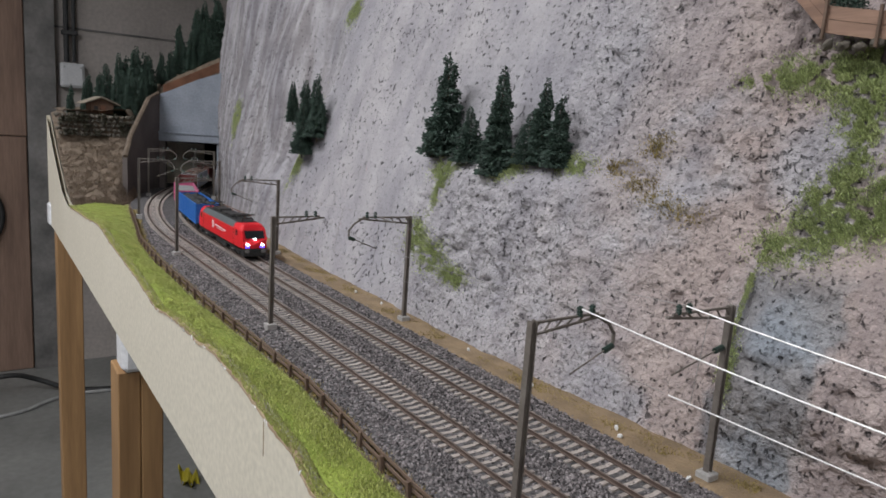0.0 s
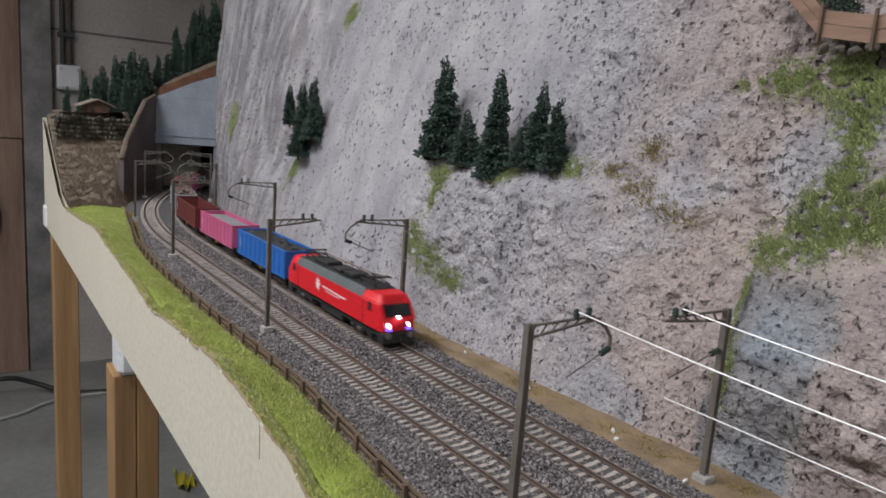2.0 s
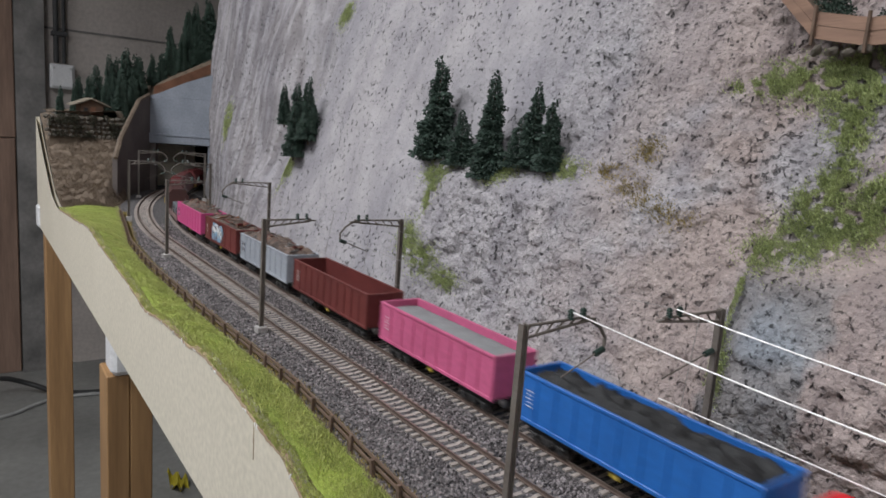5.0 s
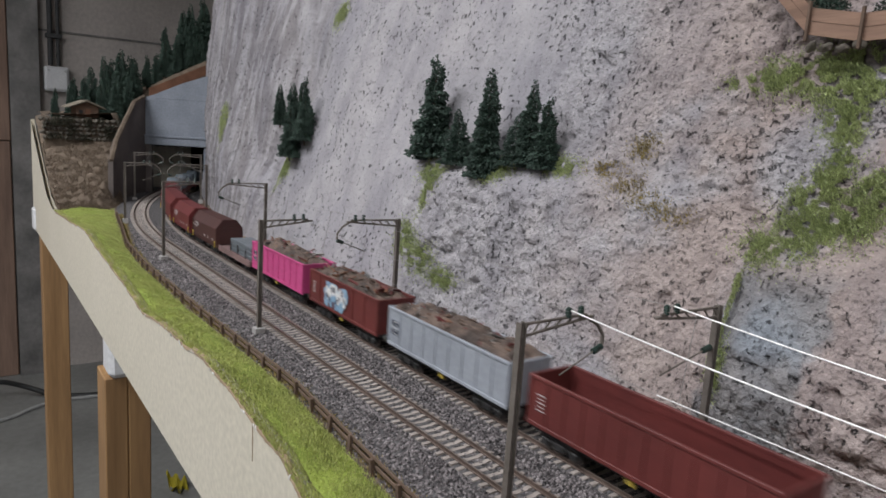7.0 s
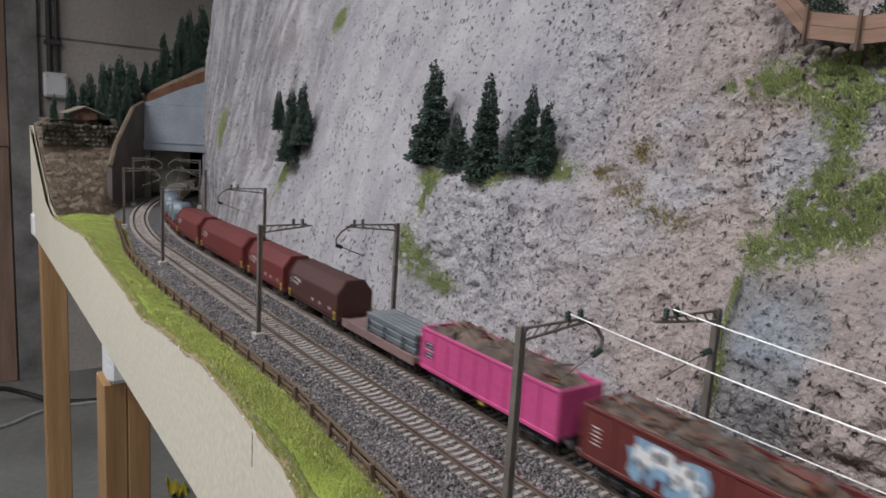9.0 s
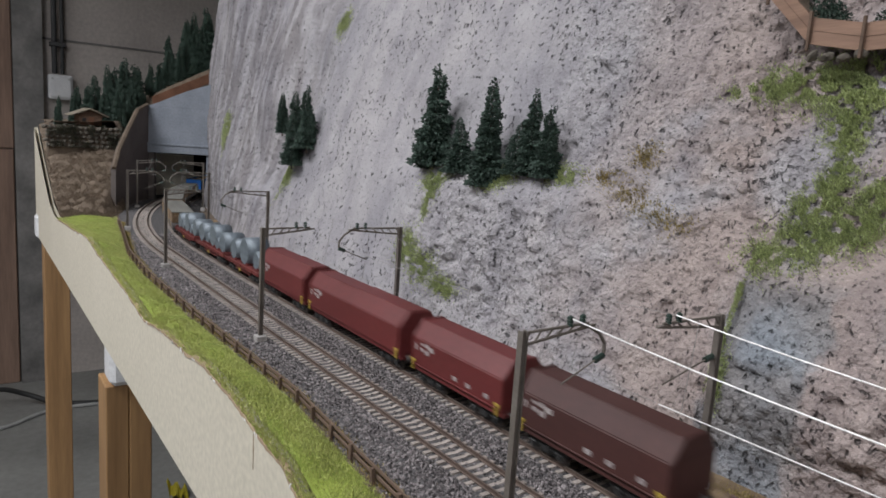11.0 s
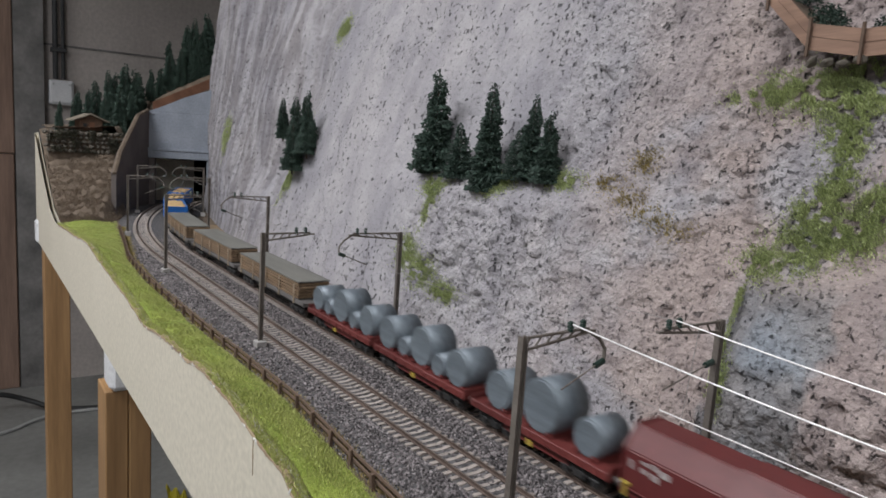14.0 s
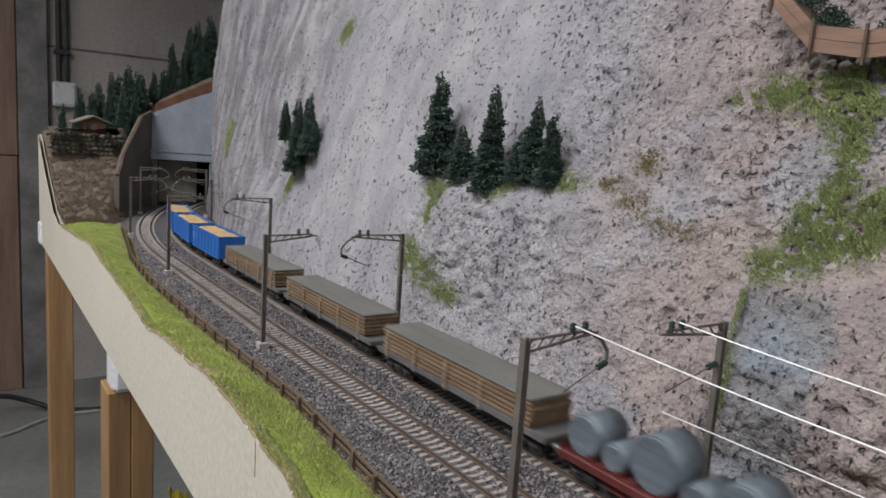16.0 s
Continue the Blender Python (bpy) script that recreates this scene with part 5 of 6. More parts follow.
def gondola(name, L, paint, load, label, top=0.0405, ribs=9, level=0.0365, amp=0.0022, freq=160, scrap=0, seed=1, bottom=0.0135):
    t = thing(name, label, "freight wagon", "wagons of the train")
    for k in (-1, 1):
        bm = B()
        box(bm, -L / 2, L / 2, k * (HALF - 0.0014), k * (HALF - 0.0003), bottom, top, 0.0002)
        part("side_wall", bm, paint, t)
        bm = B()
        box(bm, -L / 2, L / 2, k * (HALF - 0.0016), k * (HALF + 0.0004), top - 0.0016, top + 0.0004, 0.0003)
        part("top_rail", bm, paint, t)
        bm = B()
        box(bm, -L / 2, L / 2, k * (HALF - 0.0012), k * (HALF + 0.0003), bottom - 0.0012, bottom + 0.0012, 0.0003)
        part("sill", bm, paint, t)
        rib = B()
        box(rib, -0.0008, 0.0008, 0, 0.0009, bottom, top - 0.0014, 0.0002)
        rm = mesh_of("rib", rib, paint)
        for i in range(ribs + 1):
            o = new("rib", rm)
            o.parent = t
            o.matrix_basis = pose(-L / 2 + 0.0010 + (L - 0.0020) * i / ribs, k * (HALF - 0.0005), 0, 0, 0, 0 if k > 0 else 180)
    for e in (-1, 1):
        bm = B()
        box(bm, e * (L / 2 - 0.0012), e * L / 2, -HALF + 0.0012, HALF - 0.0012, bottom, top, 0.0002)
        box(bm, e * (L / 2 - 0.0016), e * (L / 2 + 0.0004), -HALF + 0.0014, HALF - 0.0014, top - 0.0014, top + 0.0002)
        for y in (-0.006, 0.006):
            box(bm, e * L / 2, e * (L / 2 + 0.0006), y - 0.0008, y + 0.0008, bottom, top - 0.001)
        part("end_wall", bm, paint, t)
    bm = B()
    box(bm, -L / 2, L / 2, -HALF + 0.0016, HALF - 0.0016, bottom - 0.0016, bottom)
    box(bm, -L / 2 + 0.004, L / 2 - 0.004, -0.0125, 0.0125, 0.0088, bottom - 0.0016)
    part("underframe", bm, BLACK, t)
    if load:
        bm = B()
        heap(bm, -L / 2 + 0.0014, L / 2 - 0.0014, HALF - 0.0016, level - 0.002, amp, freq, seed)
        cargo = part("load", bm, load, t)
        rnd = random.Random(seed)
        for k in range(scrap):
            bm = B()
            ln = rnd.uniform(0.003, 0.013)
            x, y = rnd.uniform(-L / 2 + 0.009, L / 2 - 0.009), rnd.uniform(-0.011, 0.011)
            m = pose(x, y, level + rnd.uniform(0.0, 0.0035), rnd.uniform(-60, 60), rnd.uniform(-30, 30), rnd.uniform(0, 180))
            if k % 3:
                box(bm, -ln / 2, ln / 2, -rnd.uniform(0.0005, 0.003), 0.0006, -0.0004, 0.0004, 0, m)
            else:
                bmesh.ops.transform(bm, matrix=m, verts=rod(bm, (-ln / 2, 0, 0), (ln / 2, 0, 0), rnd.uniform(0.0004, 0.0009), 6))
            part("scrap_piece", bm, rnd.choice((SCRAP, SCRAP, OXIDE, BUFFER, RUST)), cargo)
    if paint in (GREYBODY, MAGENTA):
        bars(t, "data_panel", [(-L / 2 + 0.0105, 0.0300, 0.0100, 0.0042), (-L / 2 + 0.0105, 0.0235, 0.0100, 0.0040)], HALF + 0.0001, SPRAYDARK)
    bars(t, "data_lines", [(-L / 2 + 0.0105, 0.0312 - 0.0022 * i, 0.0052 - 0.0018 * (i % 2), 0.0004) for i in range(5)], HALF + 0.0003, WHITE)
    for x in (-L / 2 + 0.023, L / 2 - 0.023):
        bogie(t, x)
    buffers(t, L)
    for k in (-1, 1):
        bm = B()
        box(bm, -0.0022, 0.0022, k * 0.0150 - 0.0004, k * 0.0150 + 0.0004, 0.0085, 0.0120)
        part("brake_plate", bm, YELLOWPAINT, t, "small yellow plate on the sole bar")
    return t


def hood_wagon(name, L, paint, label, double):
    t = thing(name, label, "freight wagon", "wagons of the train")

    def skin(grow, x0, x1, nm):
        w = HALF - 0.0004 + grow
        bm = B()
        prism(bm, [(-w, 0.0135), (-w, 0.0330 + grow), (-0.0085, 0.0440 + grow), (0.0085, 0.0440 + grow), (w, 0.0330 + grow), (w, 0.0135)], x0, x1)
        bmesh.ops.recalc_face_normals(bm, faces=bm.faces)
        bmesh.ops.bevel(bm, geom=[e for e in bm.edges if e.is_manifold and e.calc_face_angle(0) > 0.3], offset=0.0006, segments=2, affect="EDGES")
        part(nm, bm, paint, t)
    skin(0.0, -L / 2 + 0.001, L / 2 - 0.001, "hood")
    if double:
        skin(0.0009, -L * 0.02, L / 2 - 0.004, "sliding_hood")
    for e in (-1, 1):
        skin(0.0008, e * (L / 2 - 0.0030), e * (L / 2 - 0.0004), "end_rim")
        bm = B()
        box(bm, e * (L / 2 - 0.0004), e * (L / 2 + 0.0002), -0.013, 0.013, 0.0145, 0.0350, 0.0002)
        part("end_wall", bm, paint, t)
    bm = B()
    box(bm, -L / 2, L / 2, -HALF + 0.001, HALF - 0.001, 0.0100, 0.0134, 0.0004)
    part("underframe", bm, paint, t)
    for k in (-1, 1):
        for x in (-L / 2 + 0.0045, L / 2 - 0.0045):
            bm = B()
            box(bm, x - 0.0008, x + 0.0008, k * 0.0170 - 0.0006, k * 0.0170 + 0.0006, 0.0105, 0.0180, 0.0002)
            box(bm, x - 0.0022, x + 0.0022, k * 0.0170 - 0.0004, k * 0.0170 + 0.0004, 0.0165, 0.0180)
            part("hand_wheel_bracket", bm, YELLOWPAINT, t, "worn yellow corner fitting")
        bm = B()
        rod(bm, (-L / 2 + 0.004, k * 0.0166, 0.0145), (L / 2 - 0.004, k * 0.0166, 0.0145), 0.0005, 6)
        part("guide_rail", bm, paint, t)
    for nm, x, z, wd, ht in (("marking", 0.0135, 0.0300, 0.0040, 0.0015), ("marking", 0.0190, 0.0302, 0.0038, 0.0026), ("marking", 0.0245, 0.0290, 0.0052, 0.0030),
                             ("data_panel", 0.0135, 0.0262, 0.0036, 0.0022), ("data_panel", 0.0195, 0.0255, 0.0042, 0.0030), ("data_panel", 0.0060, 0.0270, 0.0018, 0.0042)):
        bars(t, nm, [(-L / 2 + x, z, wd, ht)], HALF - 0.0002, PRINT)
    for x in (L * 0.02, L * 0.16, L / 2 - 0.016):
        bars(t, "skirt_marking", [(x, 0.0185, 0.0042, 0.0026)], HALF - 0.0002, PRINT)
    for x in (-L / 2 + 0.021, L / 2 - 0.021):
        bogie(t, x)
    buffers(t, L)
    return t


def coil_wagon(L, sizes, seed):
    t = thing("coil_wagon", "oxide red cradle wagon carrying grey steel coils", "freight wagon", "wagons of the train")
    bm = B()
    box(bm, -L / 2, L / 2, -0.0150, 0.0150, 0.0110, 0.0150, 0.0006)
    part("deck", bm, OXIDE, t)
    for k in (-1, 1):
        bm = B()
        box(bm, -L / 2, L / 2, k * 0.0150, k * 0.0160, 0.0112, 0.0156, 0.0003)
        for i in range(9):
            x = -L / 2 + L * (i + 0.5) / 9
            box(bm, x - 0.0012, x + 0.0012, k * 0.0158, k * 0.0166, 0.0118, 0.0150)
        part("side_beam", bm, OXIDE, t)
        bm = B()
        prism(bm, [(k * 0.0118, 0.0062), (k * 0.0130, 0.0062), (k * 0.0130, 0.0110), (k * 0.0118, 0.0110)], -L / 2 + 0.030, L / 2 - 0.030)
        bmesh.ops.recalc_face_normals(bm, faces=bm.faces)
        part("truss_beam", bm, OXIDE, t)
    for e in (-1, 1):
        bm = B()
        box(bm, e * (L / 2 - 0.0012), e * L / 2, -0.0150, 0.0150, 0.0150, 0.0178, 0.0003)
        part("end_board", bm, OXIDE, t)
    total = sum(sizes)
    x = L / 2 - (L - total) / 2 * 0.9
    rnd = random.Random(seed)
    gap = (L - total) / (len(sizes) + 1)
    x = L / 2 - gap
    for d in sizes:
        r = d / 2
        c = x - r
        hw = 0.0128 * rnd.uniform(0.86, 1.0)
        bm = B()
        rod(bm, (c, -hw, 0.0145 + r), (c, hw, 0.0145 + r), r, 40)
        bmesh.ops.bevel(bm, geom=[e for e in bm.edges if e.is_manifold and e.calc_face_angle(0) > 1.2], offset=0.0012, segments=3, affect="EDGES")
        caps = sorted(bm.faces, key=lambda f: -len(f.verts))[:2]
        bmesh.ops.inset_individual(bm, faces=caps, thickness=r * 0.50)
        caps = sorted(bm.faces, key=lambda f: -len(f.verts))[:2]
        for f in caps:
            bmesh.ops.translate(bm, verts=f.verts, vec=-f.normal * 0.0006)
        co = part("coil", bm, COIL, t, "grey rolled steel coil")
        for pl in co.data.polygons:
            pl.use_smooth = abs(pl.normal.y) < 0.9
        for s in (-1, 1):
            bm = B()
            box(bm, -0.0015, 0.0015, -0.013, 0.013, -0.001, 0.0012, 0, pose(c + s * r * 0.55, 0, 0.0160, 0, s * 30, 0))
            part("chock", bm, OXIDE, t)
        x -= d + gap
    for x in (-L / 2 + 0.021, L / 2 - 0.021):
        bogie(t, x)
    buffers(t, L)
    for k in (-1, 1):
        bm = B()
        box(bm, -0.0020, 0.0020, k * 0.0165 - 0.0004, k * 0.0165 + 0.0004, 0.0075, 0.0105)
        part("brake_plate", bm, YELLOWPAINT, t)
    return t


def lumber_wagon(L, seed):
    t = thing("stake_wagon", "olive brown stake wagon with stacked weathered lumber", "freight wagon", "wagons of the train")
    rnd = random.Random(seed)
    bm = B()
    box(bm, -L / 2, L / 2, -HALF + 0.0016, HALF - 0.0016, 0.0122, 0.0160, 0.0004)
    part("frame", bm, SOLEBAR, t)
    for k in (-1, 1):
        bm = B()
        box(bm, -L / 2, L / 2, k * (HALF - 0.0012), k * (HALF - 0.0002), 0.0125, 0.0170, 0.0003)
        part("side_board", bm, SOLEBAR, t)
    for row in range(5):
        z = 0.0176 + row * 0.0030
        dx = rnd.uniform(-0.0015, 0.0015)
        for col in range(4):
            bm = B()
            a = -HALF + 0.0004 + col * 0.0080
            jog = rnd.uniform(-0.0003, 0.0003)
            box(bm, -L / 2 + 0.006 + dx, L / 2 - 0.0125 + dx, a + 0.0002 + jog, a + 0.0078 + jog, z, z + 0.0021, 0.0002)
            part("board", bm, LUMBER, t)
        bm = B()
        for i in range(7):
            x = -L / 2 + 0.010 + (L - 0.026) * i / 6
            box(bm, x - 0.001, x + 0.001, -0.0150, 0.0150, z - 0.0009, z)
        tagged(part("spacer", bm, STAKEWAGON, t), kind="stuff")
    z = 0.0176 + 5 * 0.0030
    bm = B()
    box(bm, -L / 2 + 0.006, L / 2 - 0.0125, -HALF + 0.0003, HALF - 0.0003, z, z + 0.0014, 0.0003)
    part("top_layer", bm, DECK, t, "grey weathered top layer of boards")
    for k in (-1, 1):
        for i in range(5):
            x = -L / 2 + 0.014 + (L - 0.034) * i / 4
            bm = B()
            box(bm, x - 0.0008, x + 0.0008, k * (HALF + 0.0002), k * (HALF + 0.0012), 0.0120, 0.0315, 0.0002)
            part("stake", bm, STAKE, t, "pale wooden stake")
    bm = B()
    box(bm, -L / 2 + 0.02, L / 2 - 0.02, -0.010, 0.010, 0.0060, 0.0105)
    part("underframe", bm, BLACK, t)
    for x in (-L / 2 + 0.023, L / 2 - 0.023):
        bogie(t, x)
    buffers(t, L)
    return t


def flat_wagon(L):
    t = thing("flat_wagon", "brownish flat wagon with a bundle of grey steel billets", "freight wagon", "wagons of the train")
    bm = B()
    box(bm, -L / 2, L / 2, -HALF + 0.001, HALF - 0.001, 0.0105, 0.0150, 0.0005)
    part("deck", bm, FLATDECK, t)
    for k in (-1, 1):
        bm = B()
        box(bm, -L / 2, L / 2, k * (HALF - 0.0010), k * HALF, 0.0095, 0.0165, 0.0003)
        part("side_beam", bm, FLATDECK, t)
    for row in range(3):
        for col in range(5):
            bm = B()
            y = -0.0130 + col * 0.0052
            box(bm, -0.020, L / 2 - 0.004, y, y + 0.0047, 0.0155 + row * 0.0050, 0.0155 + row * 0.0050 + 0.0046, 0.0007)
            part("billet", bm, BEAM, t)
    for k in (-1, 1):
        for x in (-0.012, 0.012, 0.038):
            bm = B()
            box(bm, x - 0.0007, x + 0.0007, k * 0.0148, k * 0.0158, 0.0150, 0.0270)
            part("stake", bm, BLACK, t)
    for x in (-L / 2 + 0.021, L / 2 - 0.021):
        bogie(t, x)
    buffers(t, L)
    return t


def spray_picture(t, y, x0, x1):
    """Pale lettering-like shapes sprayed on the wagon's side, too rough to read."""
    for k in (-1, 1):
        rnd = random.Random(8)
        for mat, layer, n in ((SPRAY, 0.0001, 10), (WHITE, 0.00025, 9), (SPRAYDARK, 0.0004, 8)):
            bm = B()
            for i in range(n):
                c = (x0 + (x1 - x0) * (i + 0.5) / n, 0.0270 + rnd.uniform(-0.0055, 0.0055))
                r = (0.0022 if mat is SPRAYDARK else 0.0076 if mat is SPRAY else 0.0040)
                vs = []
                for j in range(12):
                    a = j * math.pi / 6
                    q = r * rnd.uniform(0.55, 1.15)
                    vs.append(bm.verts.new((c[0] + q * 0.8 * math.cos(a), k * (y + layer + 0.00001 * i), min(0.0372, max(0.0150, c[1] + q * 1.5 * math.sin(a))))))
                bm.faces.new(vs)
            part("sprayed_shape", bm, mat, t, "pale blue and white sprayed shapes")


def run(t):
    """Metres the train has gone by t seconds; it slows a little."""
    return 0.1726 * t - 0.000379 * t * t


TRAIN = []


def couple(front, rear, ob):
    TRAIN.append(((front + rear) / 2, rear - front, ob))


couple(0.785, 0.9755, loco(0.1905))
couple(0.9815, 1.1285, gondola("gondola_wagon", 0.147, BLUE, COAL, "bright blue gondola wagon loaded with black coal", level=0.0380, amp=0.0050, freq=220, seed=3, ribs=10))
couple(1.150, 1.287, gondola("gondola_wagon", 0.137, PINK, GRIT, "faded pink gondola wagon filled with grey grit", level=0.0375, amp=0.0008, freq=60, seed=5))
couple(1.308, 1.454, gondola("gondola_wagon", 0.146, OXIDE, SCRAP, "empty oxide brown gondola wagon with bare inside walls", level=0.020, amp=0.001, seed=6, ribs=11))
couple(1.471, 1.608, gondola("gondola_wagon", 0.137, GREYBODY, SCRAP, "pale grey gondola wagon heaped with brown scrap", level=0.0410, amp=0.0055, seed=7, scrap=110))
w = gondola("gondola_wagon", 0.123, OXIDE, SCRAP, "oxide brown wagon with pale blue sprayed shapes, scrap on top", level=0.0410, amp=0.0050, seed=8, scrap=100, ribs=6)
spray_picture(w, HALF + 0.0005, -0.027, 0.010)
couple(1.624, 1.747, w)
couple(1.763, 1.896, gondola("gondola_wagon", 0.133, MAGENTA, SCRAP, "magenta gondola wagon heaped with brown scrap", level=0.0410, amp=0.0055, seed=9, scrap=100))
couple(1.905, 2.014, flat_wagon(0.109))
couple(2.023, 2.127, hood_wagon("hooded_wagon", 0.104, TARPDARK, "dark brown telescopic hood wagon with faceted roof", False))
couple(2.140, 2.241, hood_wagon("hooded_wagon", 0.101, TARP, "dark red telescopic hood wagon, short", False))
couple(2.2555, 2.4165, hood_wagon("hooded_wagon", 0.161, TARP, "dark red telescopic hood wagon, long with sliding hoods", True))
couple(2.4256, 2.5416, hood_wagon("hooded_wagon", 0.116, TARP, "dark red telescopic hood wagon with pale markings", True))
couple(2.549, 2.661, coil_wagon(0.112, (0.021, 0.031, 0.024), 1))
couple(2.668, 2.785, coil_wagon(0.117, (0.025, 0.016, 0.0285, 0.015, 0.025), 2))
couple(2.792, 2.908, coil_wagon(0.116, (0.025, 0.015, 0.0285, 0.015, 0.0225), 3))
couple(2.918, 3.102, lumber_wagon(0.184, 4))
couple(3.115, 3.294, lumber_wagon(0.179, 5))
couple(3.307, 3.488, lumber_wagon(0.181, 6))
for f in (3.507, 3.640, 3.773):
    couple(f, f + 0.121, gondola("gondola_wagon", 0.121, BLUE, CHIPS, "bright blue gondola wagon heaped with pale wood chips", level=0.0395, amp=0.0030, seed=int(f * 10), ribs=8))


# ---- permanent way ----
def along(off, s0, s1, step):
    n = int((s1 - s0) / step)
    return [on_track(s0 + (s1 - s0) * i / n, off) for i in range(n + 1)]


def sweep(path, prof):
    """An outline in (offset, z) carried along a path of (x, y, heading)."""
    vs, fs = [], []
    k = len(prof)
    for x, y, a in path:
        for o, z in prof:
            vs.append((x + math.sin(a) * o, y + math.cos(a) * o, z))
    for i in range(len(path) - 1):
        for j in range(k):
            p, q = i * k + j, i * k + (j + 1) % k
            fs.append((p, p + k, q + k, q))
    return vs, fs


def verge(x, y):
    """How far the stones reach from the middle of the line to the fence."""
    return max(0.045, float(fence_y(x)) - y - 0.0005)


def bed():
    vs, fs = [], []
    path = along(TRACK_B / 2, -2.3, 1.95, 0.008)
    unit = np.linspace(0.0, 1.0, 66)
    for i, (x, y, a) in enumerate(path):
        left = verge(x, y)
        for o in -0.0665 + (left + 0.0665) * unit:
            edge = min(1.0, (o + 0.0665) / 0.016, (left - o) / 0.022)
            z = -0.0075 + 0.0042 * edge - 0.0006 * math.exp(-(o / 0.008) ** 2)
            vs.append((x + math.sin(a) * o, y + math.cos(a) * o, z))
    arr = np.array(vs)
    arr[:, 2] += 0.0005 * fbm(arr[:, 0] * 300, arr[:, 1] * 300, arr[:, 0] * 0, 2)
    k = len(unit)
    for i in range(len(path) - 1):
        for j in range(k - 1):
            p = i * k + j
            fs.append((p, p + k, p + k + 1, p + 1))
    tagged(raw("ballast_bed", arr.tolist(), fs, BALLAST), "dark grey ballast bed under both tracks", "ballast", kind="structure")
    rnd = random.Random(17)
    vs, fs = [], []
    for _ in range(70000):
        s = 0.10 + 1.0 * rnd.random() ** 1.9
        x, y, a = on_track(s, TRACK_B / 2)
        left = verge(x, y)
        o = rnd.uniform(-0.0665, left + 0.001) if rnd.random() < 0.95 else rnd.uniform(-0.076, left + 0.004)
        near_rail = min(abs(o - TRACK_B / 2 * -1), abs(o - TRACK_B / 2))
        if near_rail < 0.0155 and rnd.random() < 0.80:
            continue
        x, y = x + math.sin(a) * o, y + math.cos(a) * o
        edge = max(-0.2, min(1.0, (o + 0.0665) / 0.016, (left - o) / 0.022))
        z = -0.0075 + 0.0042 * edge + rnd.uniform(-0.0002, 0.0005) - (0.0004 if near_rail < 0.0155 else 0)
        r = rnd.uniform(0.0007, 0.0015)
        q = Euler((rnd.random() * 6, rnd.random() * 6, rnd.random() * 6)).to_matrix()
        k = len(vs)
        for p in ((1, 0.1, 0), (-1, 0, 0.2), (0, 0.9, 0.1), (0.1, -0.8, 0), (0, 0.1, 0.8), (0.2, 0, -0.8)):
            e = q @ (Vector(p) * r * rnd.uniform(0.75, 1.2))
            vs.append((x + e.x, y + e.y, z + e.z))
        fs += [(k + i, k + j, k + m) for i, j, m in ((0, 2, 4), (2, 1, 4), (1, 3, 4), (3, 0, 4), (2, 0, 5), (1, 2, 5), (3, 1, 5), (0, 3, 5))]
    tagged(raw("ballast_stones", vs, fs, STONE), "loose dark grey and pale ballast stones", "ballast", kind="stuff")


bed()


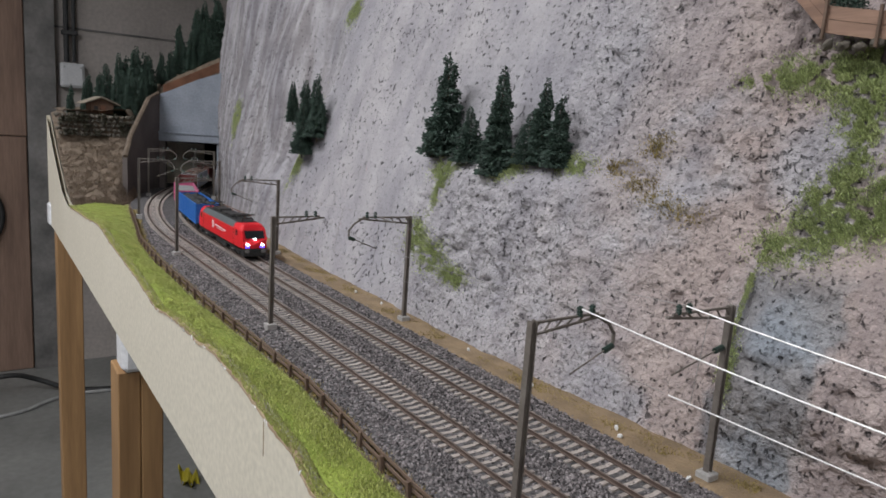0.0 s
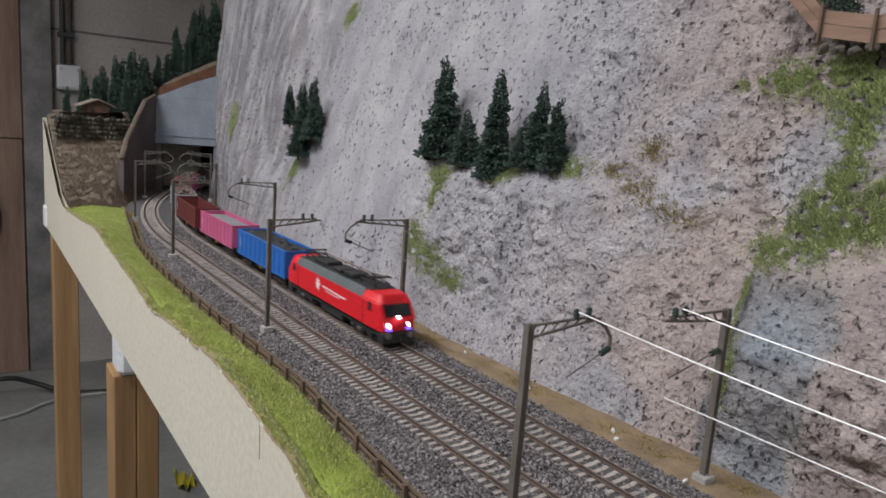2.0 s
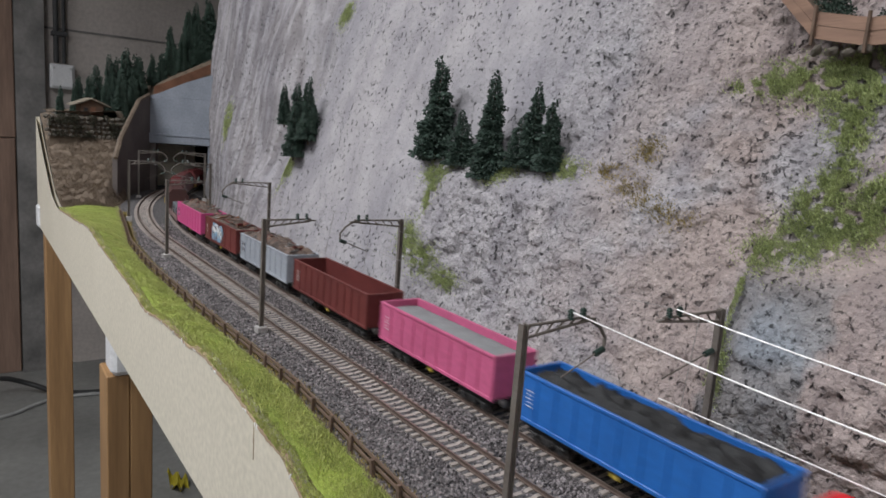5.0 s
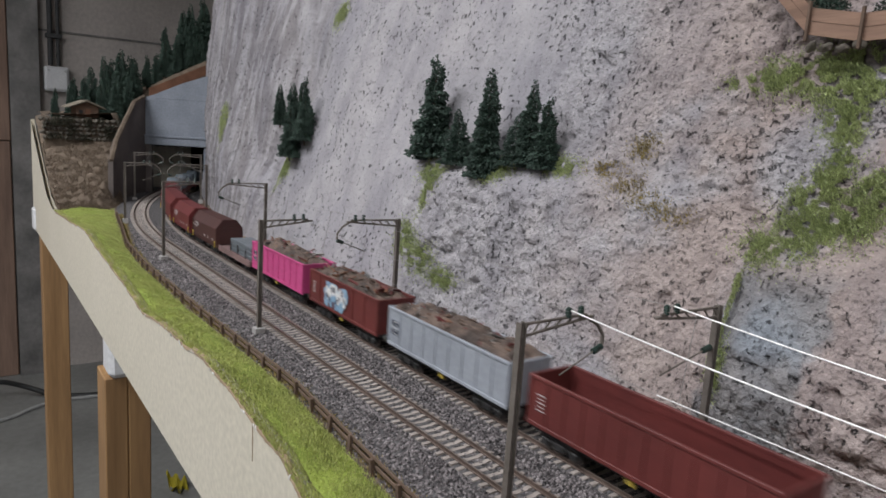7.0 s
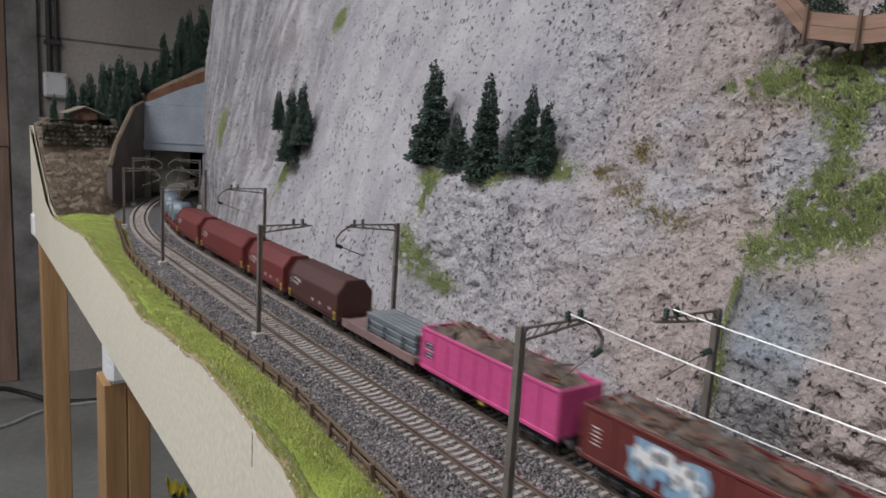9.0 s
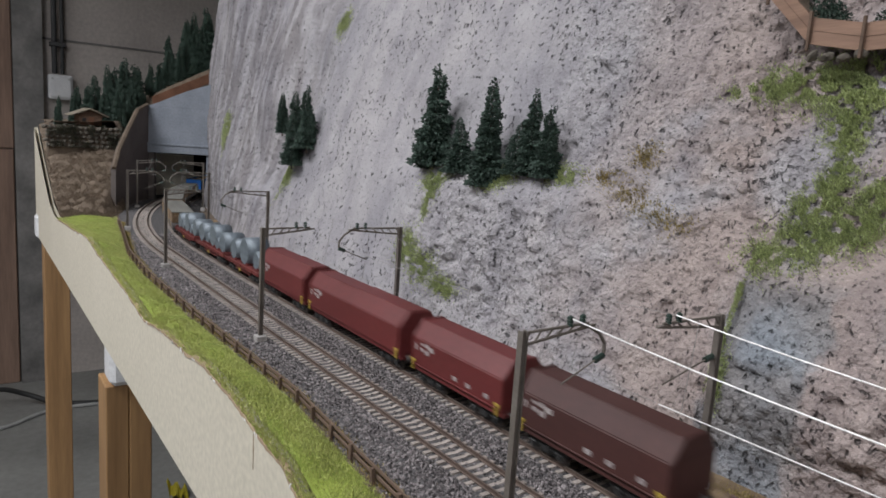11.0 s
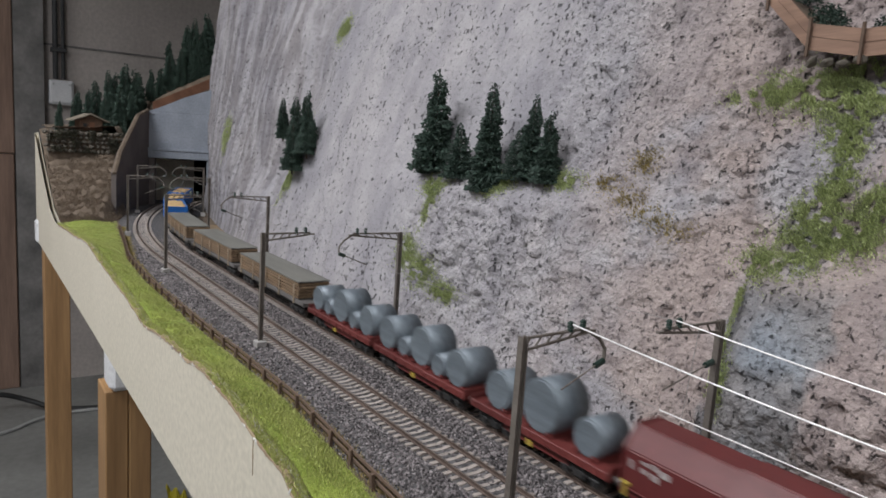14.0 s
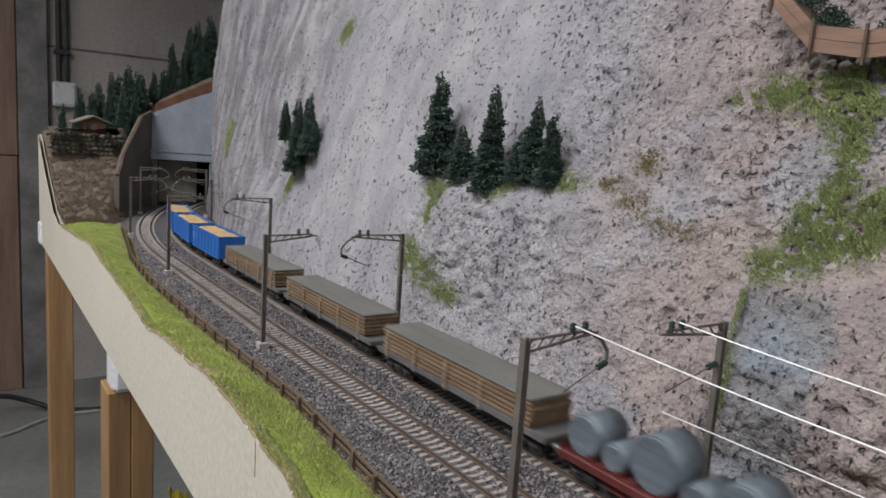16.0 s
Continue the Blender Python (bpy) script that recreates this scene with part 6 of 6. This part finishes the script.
def sleeper_mesh(name, spots):
    """Concrete ties with a lower waist, in one mesh."""
    vs, fs = [], []
    prof = [(-0.0145, -0.0031), (-0.0145, -0.0024), (-0.0055, -0.0024), (-0.0035, -0.0030), (0.0035, -0.0030), (0.0055, -0.0024), (0.0145, -0.0024), (0.0145, -0.0031)]
    for x, y, a in spots:
        k = len(vs)
        ca, sa = math.cos(a), math.sin(a)
        for dx in (-0.00135, 0.00135):
            for o, z in prof:
                vs.append((x + ca * dx + sa * o, y - sa * dx + ca * o, z))
            for o, z in prof:
                vs.append((x + ca * dx * 1.25 + sa * o, y - sa * dx * 1.25 + ca * o, -0.0050))
        for i in range(7):
            fs += [(k + i, k + i + 1, k + 17 + i, k + 16 + i), (k + i, k + 8 + i, k + 9 + i, k + i + 1), (k + 16 + i, k + 17 + i, k + 25 + i, k + 24 + i)]
        fs += [(k, k + 16, k + 24, k + 8), (k + 7, k + 15, k + 31, k + 23)]
    me = bpy.data.meshes.new(name)
    me.from_pydata(vs, [], fs)
    me.materials.append(SLEEPER)
    return me


TIE = sleeper_mesh("sleeper", [(0, 0, 0)])
for off, lab in ((0.0, "double-railed brown model track on grey sleepers by the verge"), (TRACK_B, "double-railed brown model track on grey sleepers by the rock")):
    tr = tagged(thing("railway_track", lab, "railway track", "tracks"), kind="structure")
    for k in (-1, 1):
        path = along(off + k * GAUGE / 2, -2.3, 1.95, 0.012)
        v, f = sweep(path, [(-0.0010, -0.0025), (-0.0010, -0.0021), (-0.0003, -0.0018), (-0.0003, -0.0009), (-0.0005, -0.0007), (-0.0005, 0.0), (0.0005, 0.0), (0.0005, -0.0007), (0.0003, -0.0009), (0.0003, -0.0018), (0.0010, -0.0021), (0.0010, -0.0025)])
        rail = raw("rail", v, f, RAIL, tr)
        v, f = sweep(path, [(-0.00035, 0.00002), (-0.00035, 0.0001), (0.00035, 0.0001), (0.00035, 0.00002)])
        raw("rail_head", v, f, RAILTOP, rail)
    rest = []
    s = -2.3
    while s < 1.9:
        x, y, a = on_track(s, off)
        if 0.10 < s < 1.05:
            o = new("sleeper", TIE)
            o.parent = tr
            o.matrix_basis = pose(x, y, random.uniform(-0.00015, 0.0001), 0, 0, -math.degrees(a) + random.uniform(-0.8, 0.8))
        else:
            rest.append((x, y, a))
        s += 0.00645
    far = new("sleepers", sleeper_mesh("sleepers", rest))
    far.parent = tr
    tagged(far, kind="stuff")


# ---- the train's run ----
def motions():
    for mid, length, ob in TRAIN:
        rows = []
        for i in range(33):
            t = i * 0.5
            x, y, a = on_track(mid - run(t), TRACK_B)
            rows.append((t, pose(x, y, 0, 0, 0, 180 - math.degrees(a))))
        walk(ob, rows)


motions()
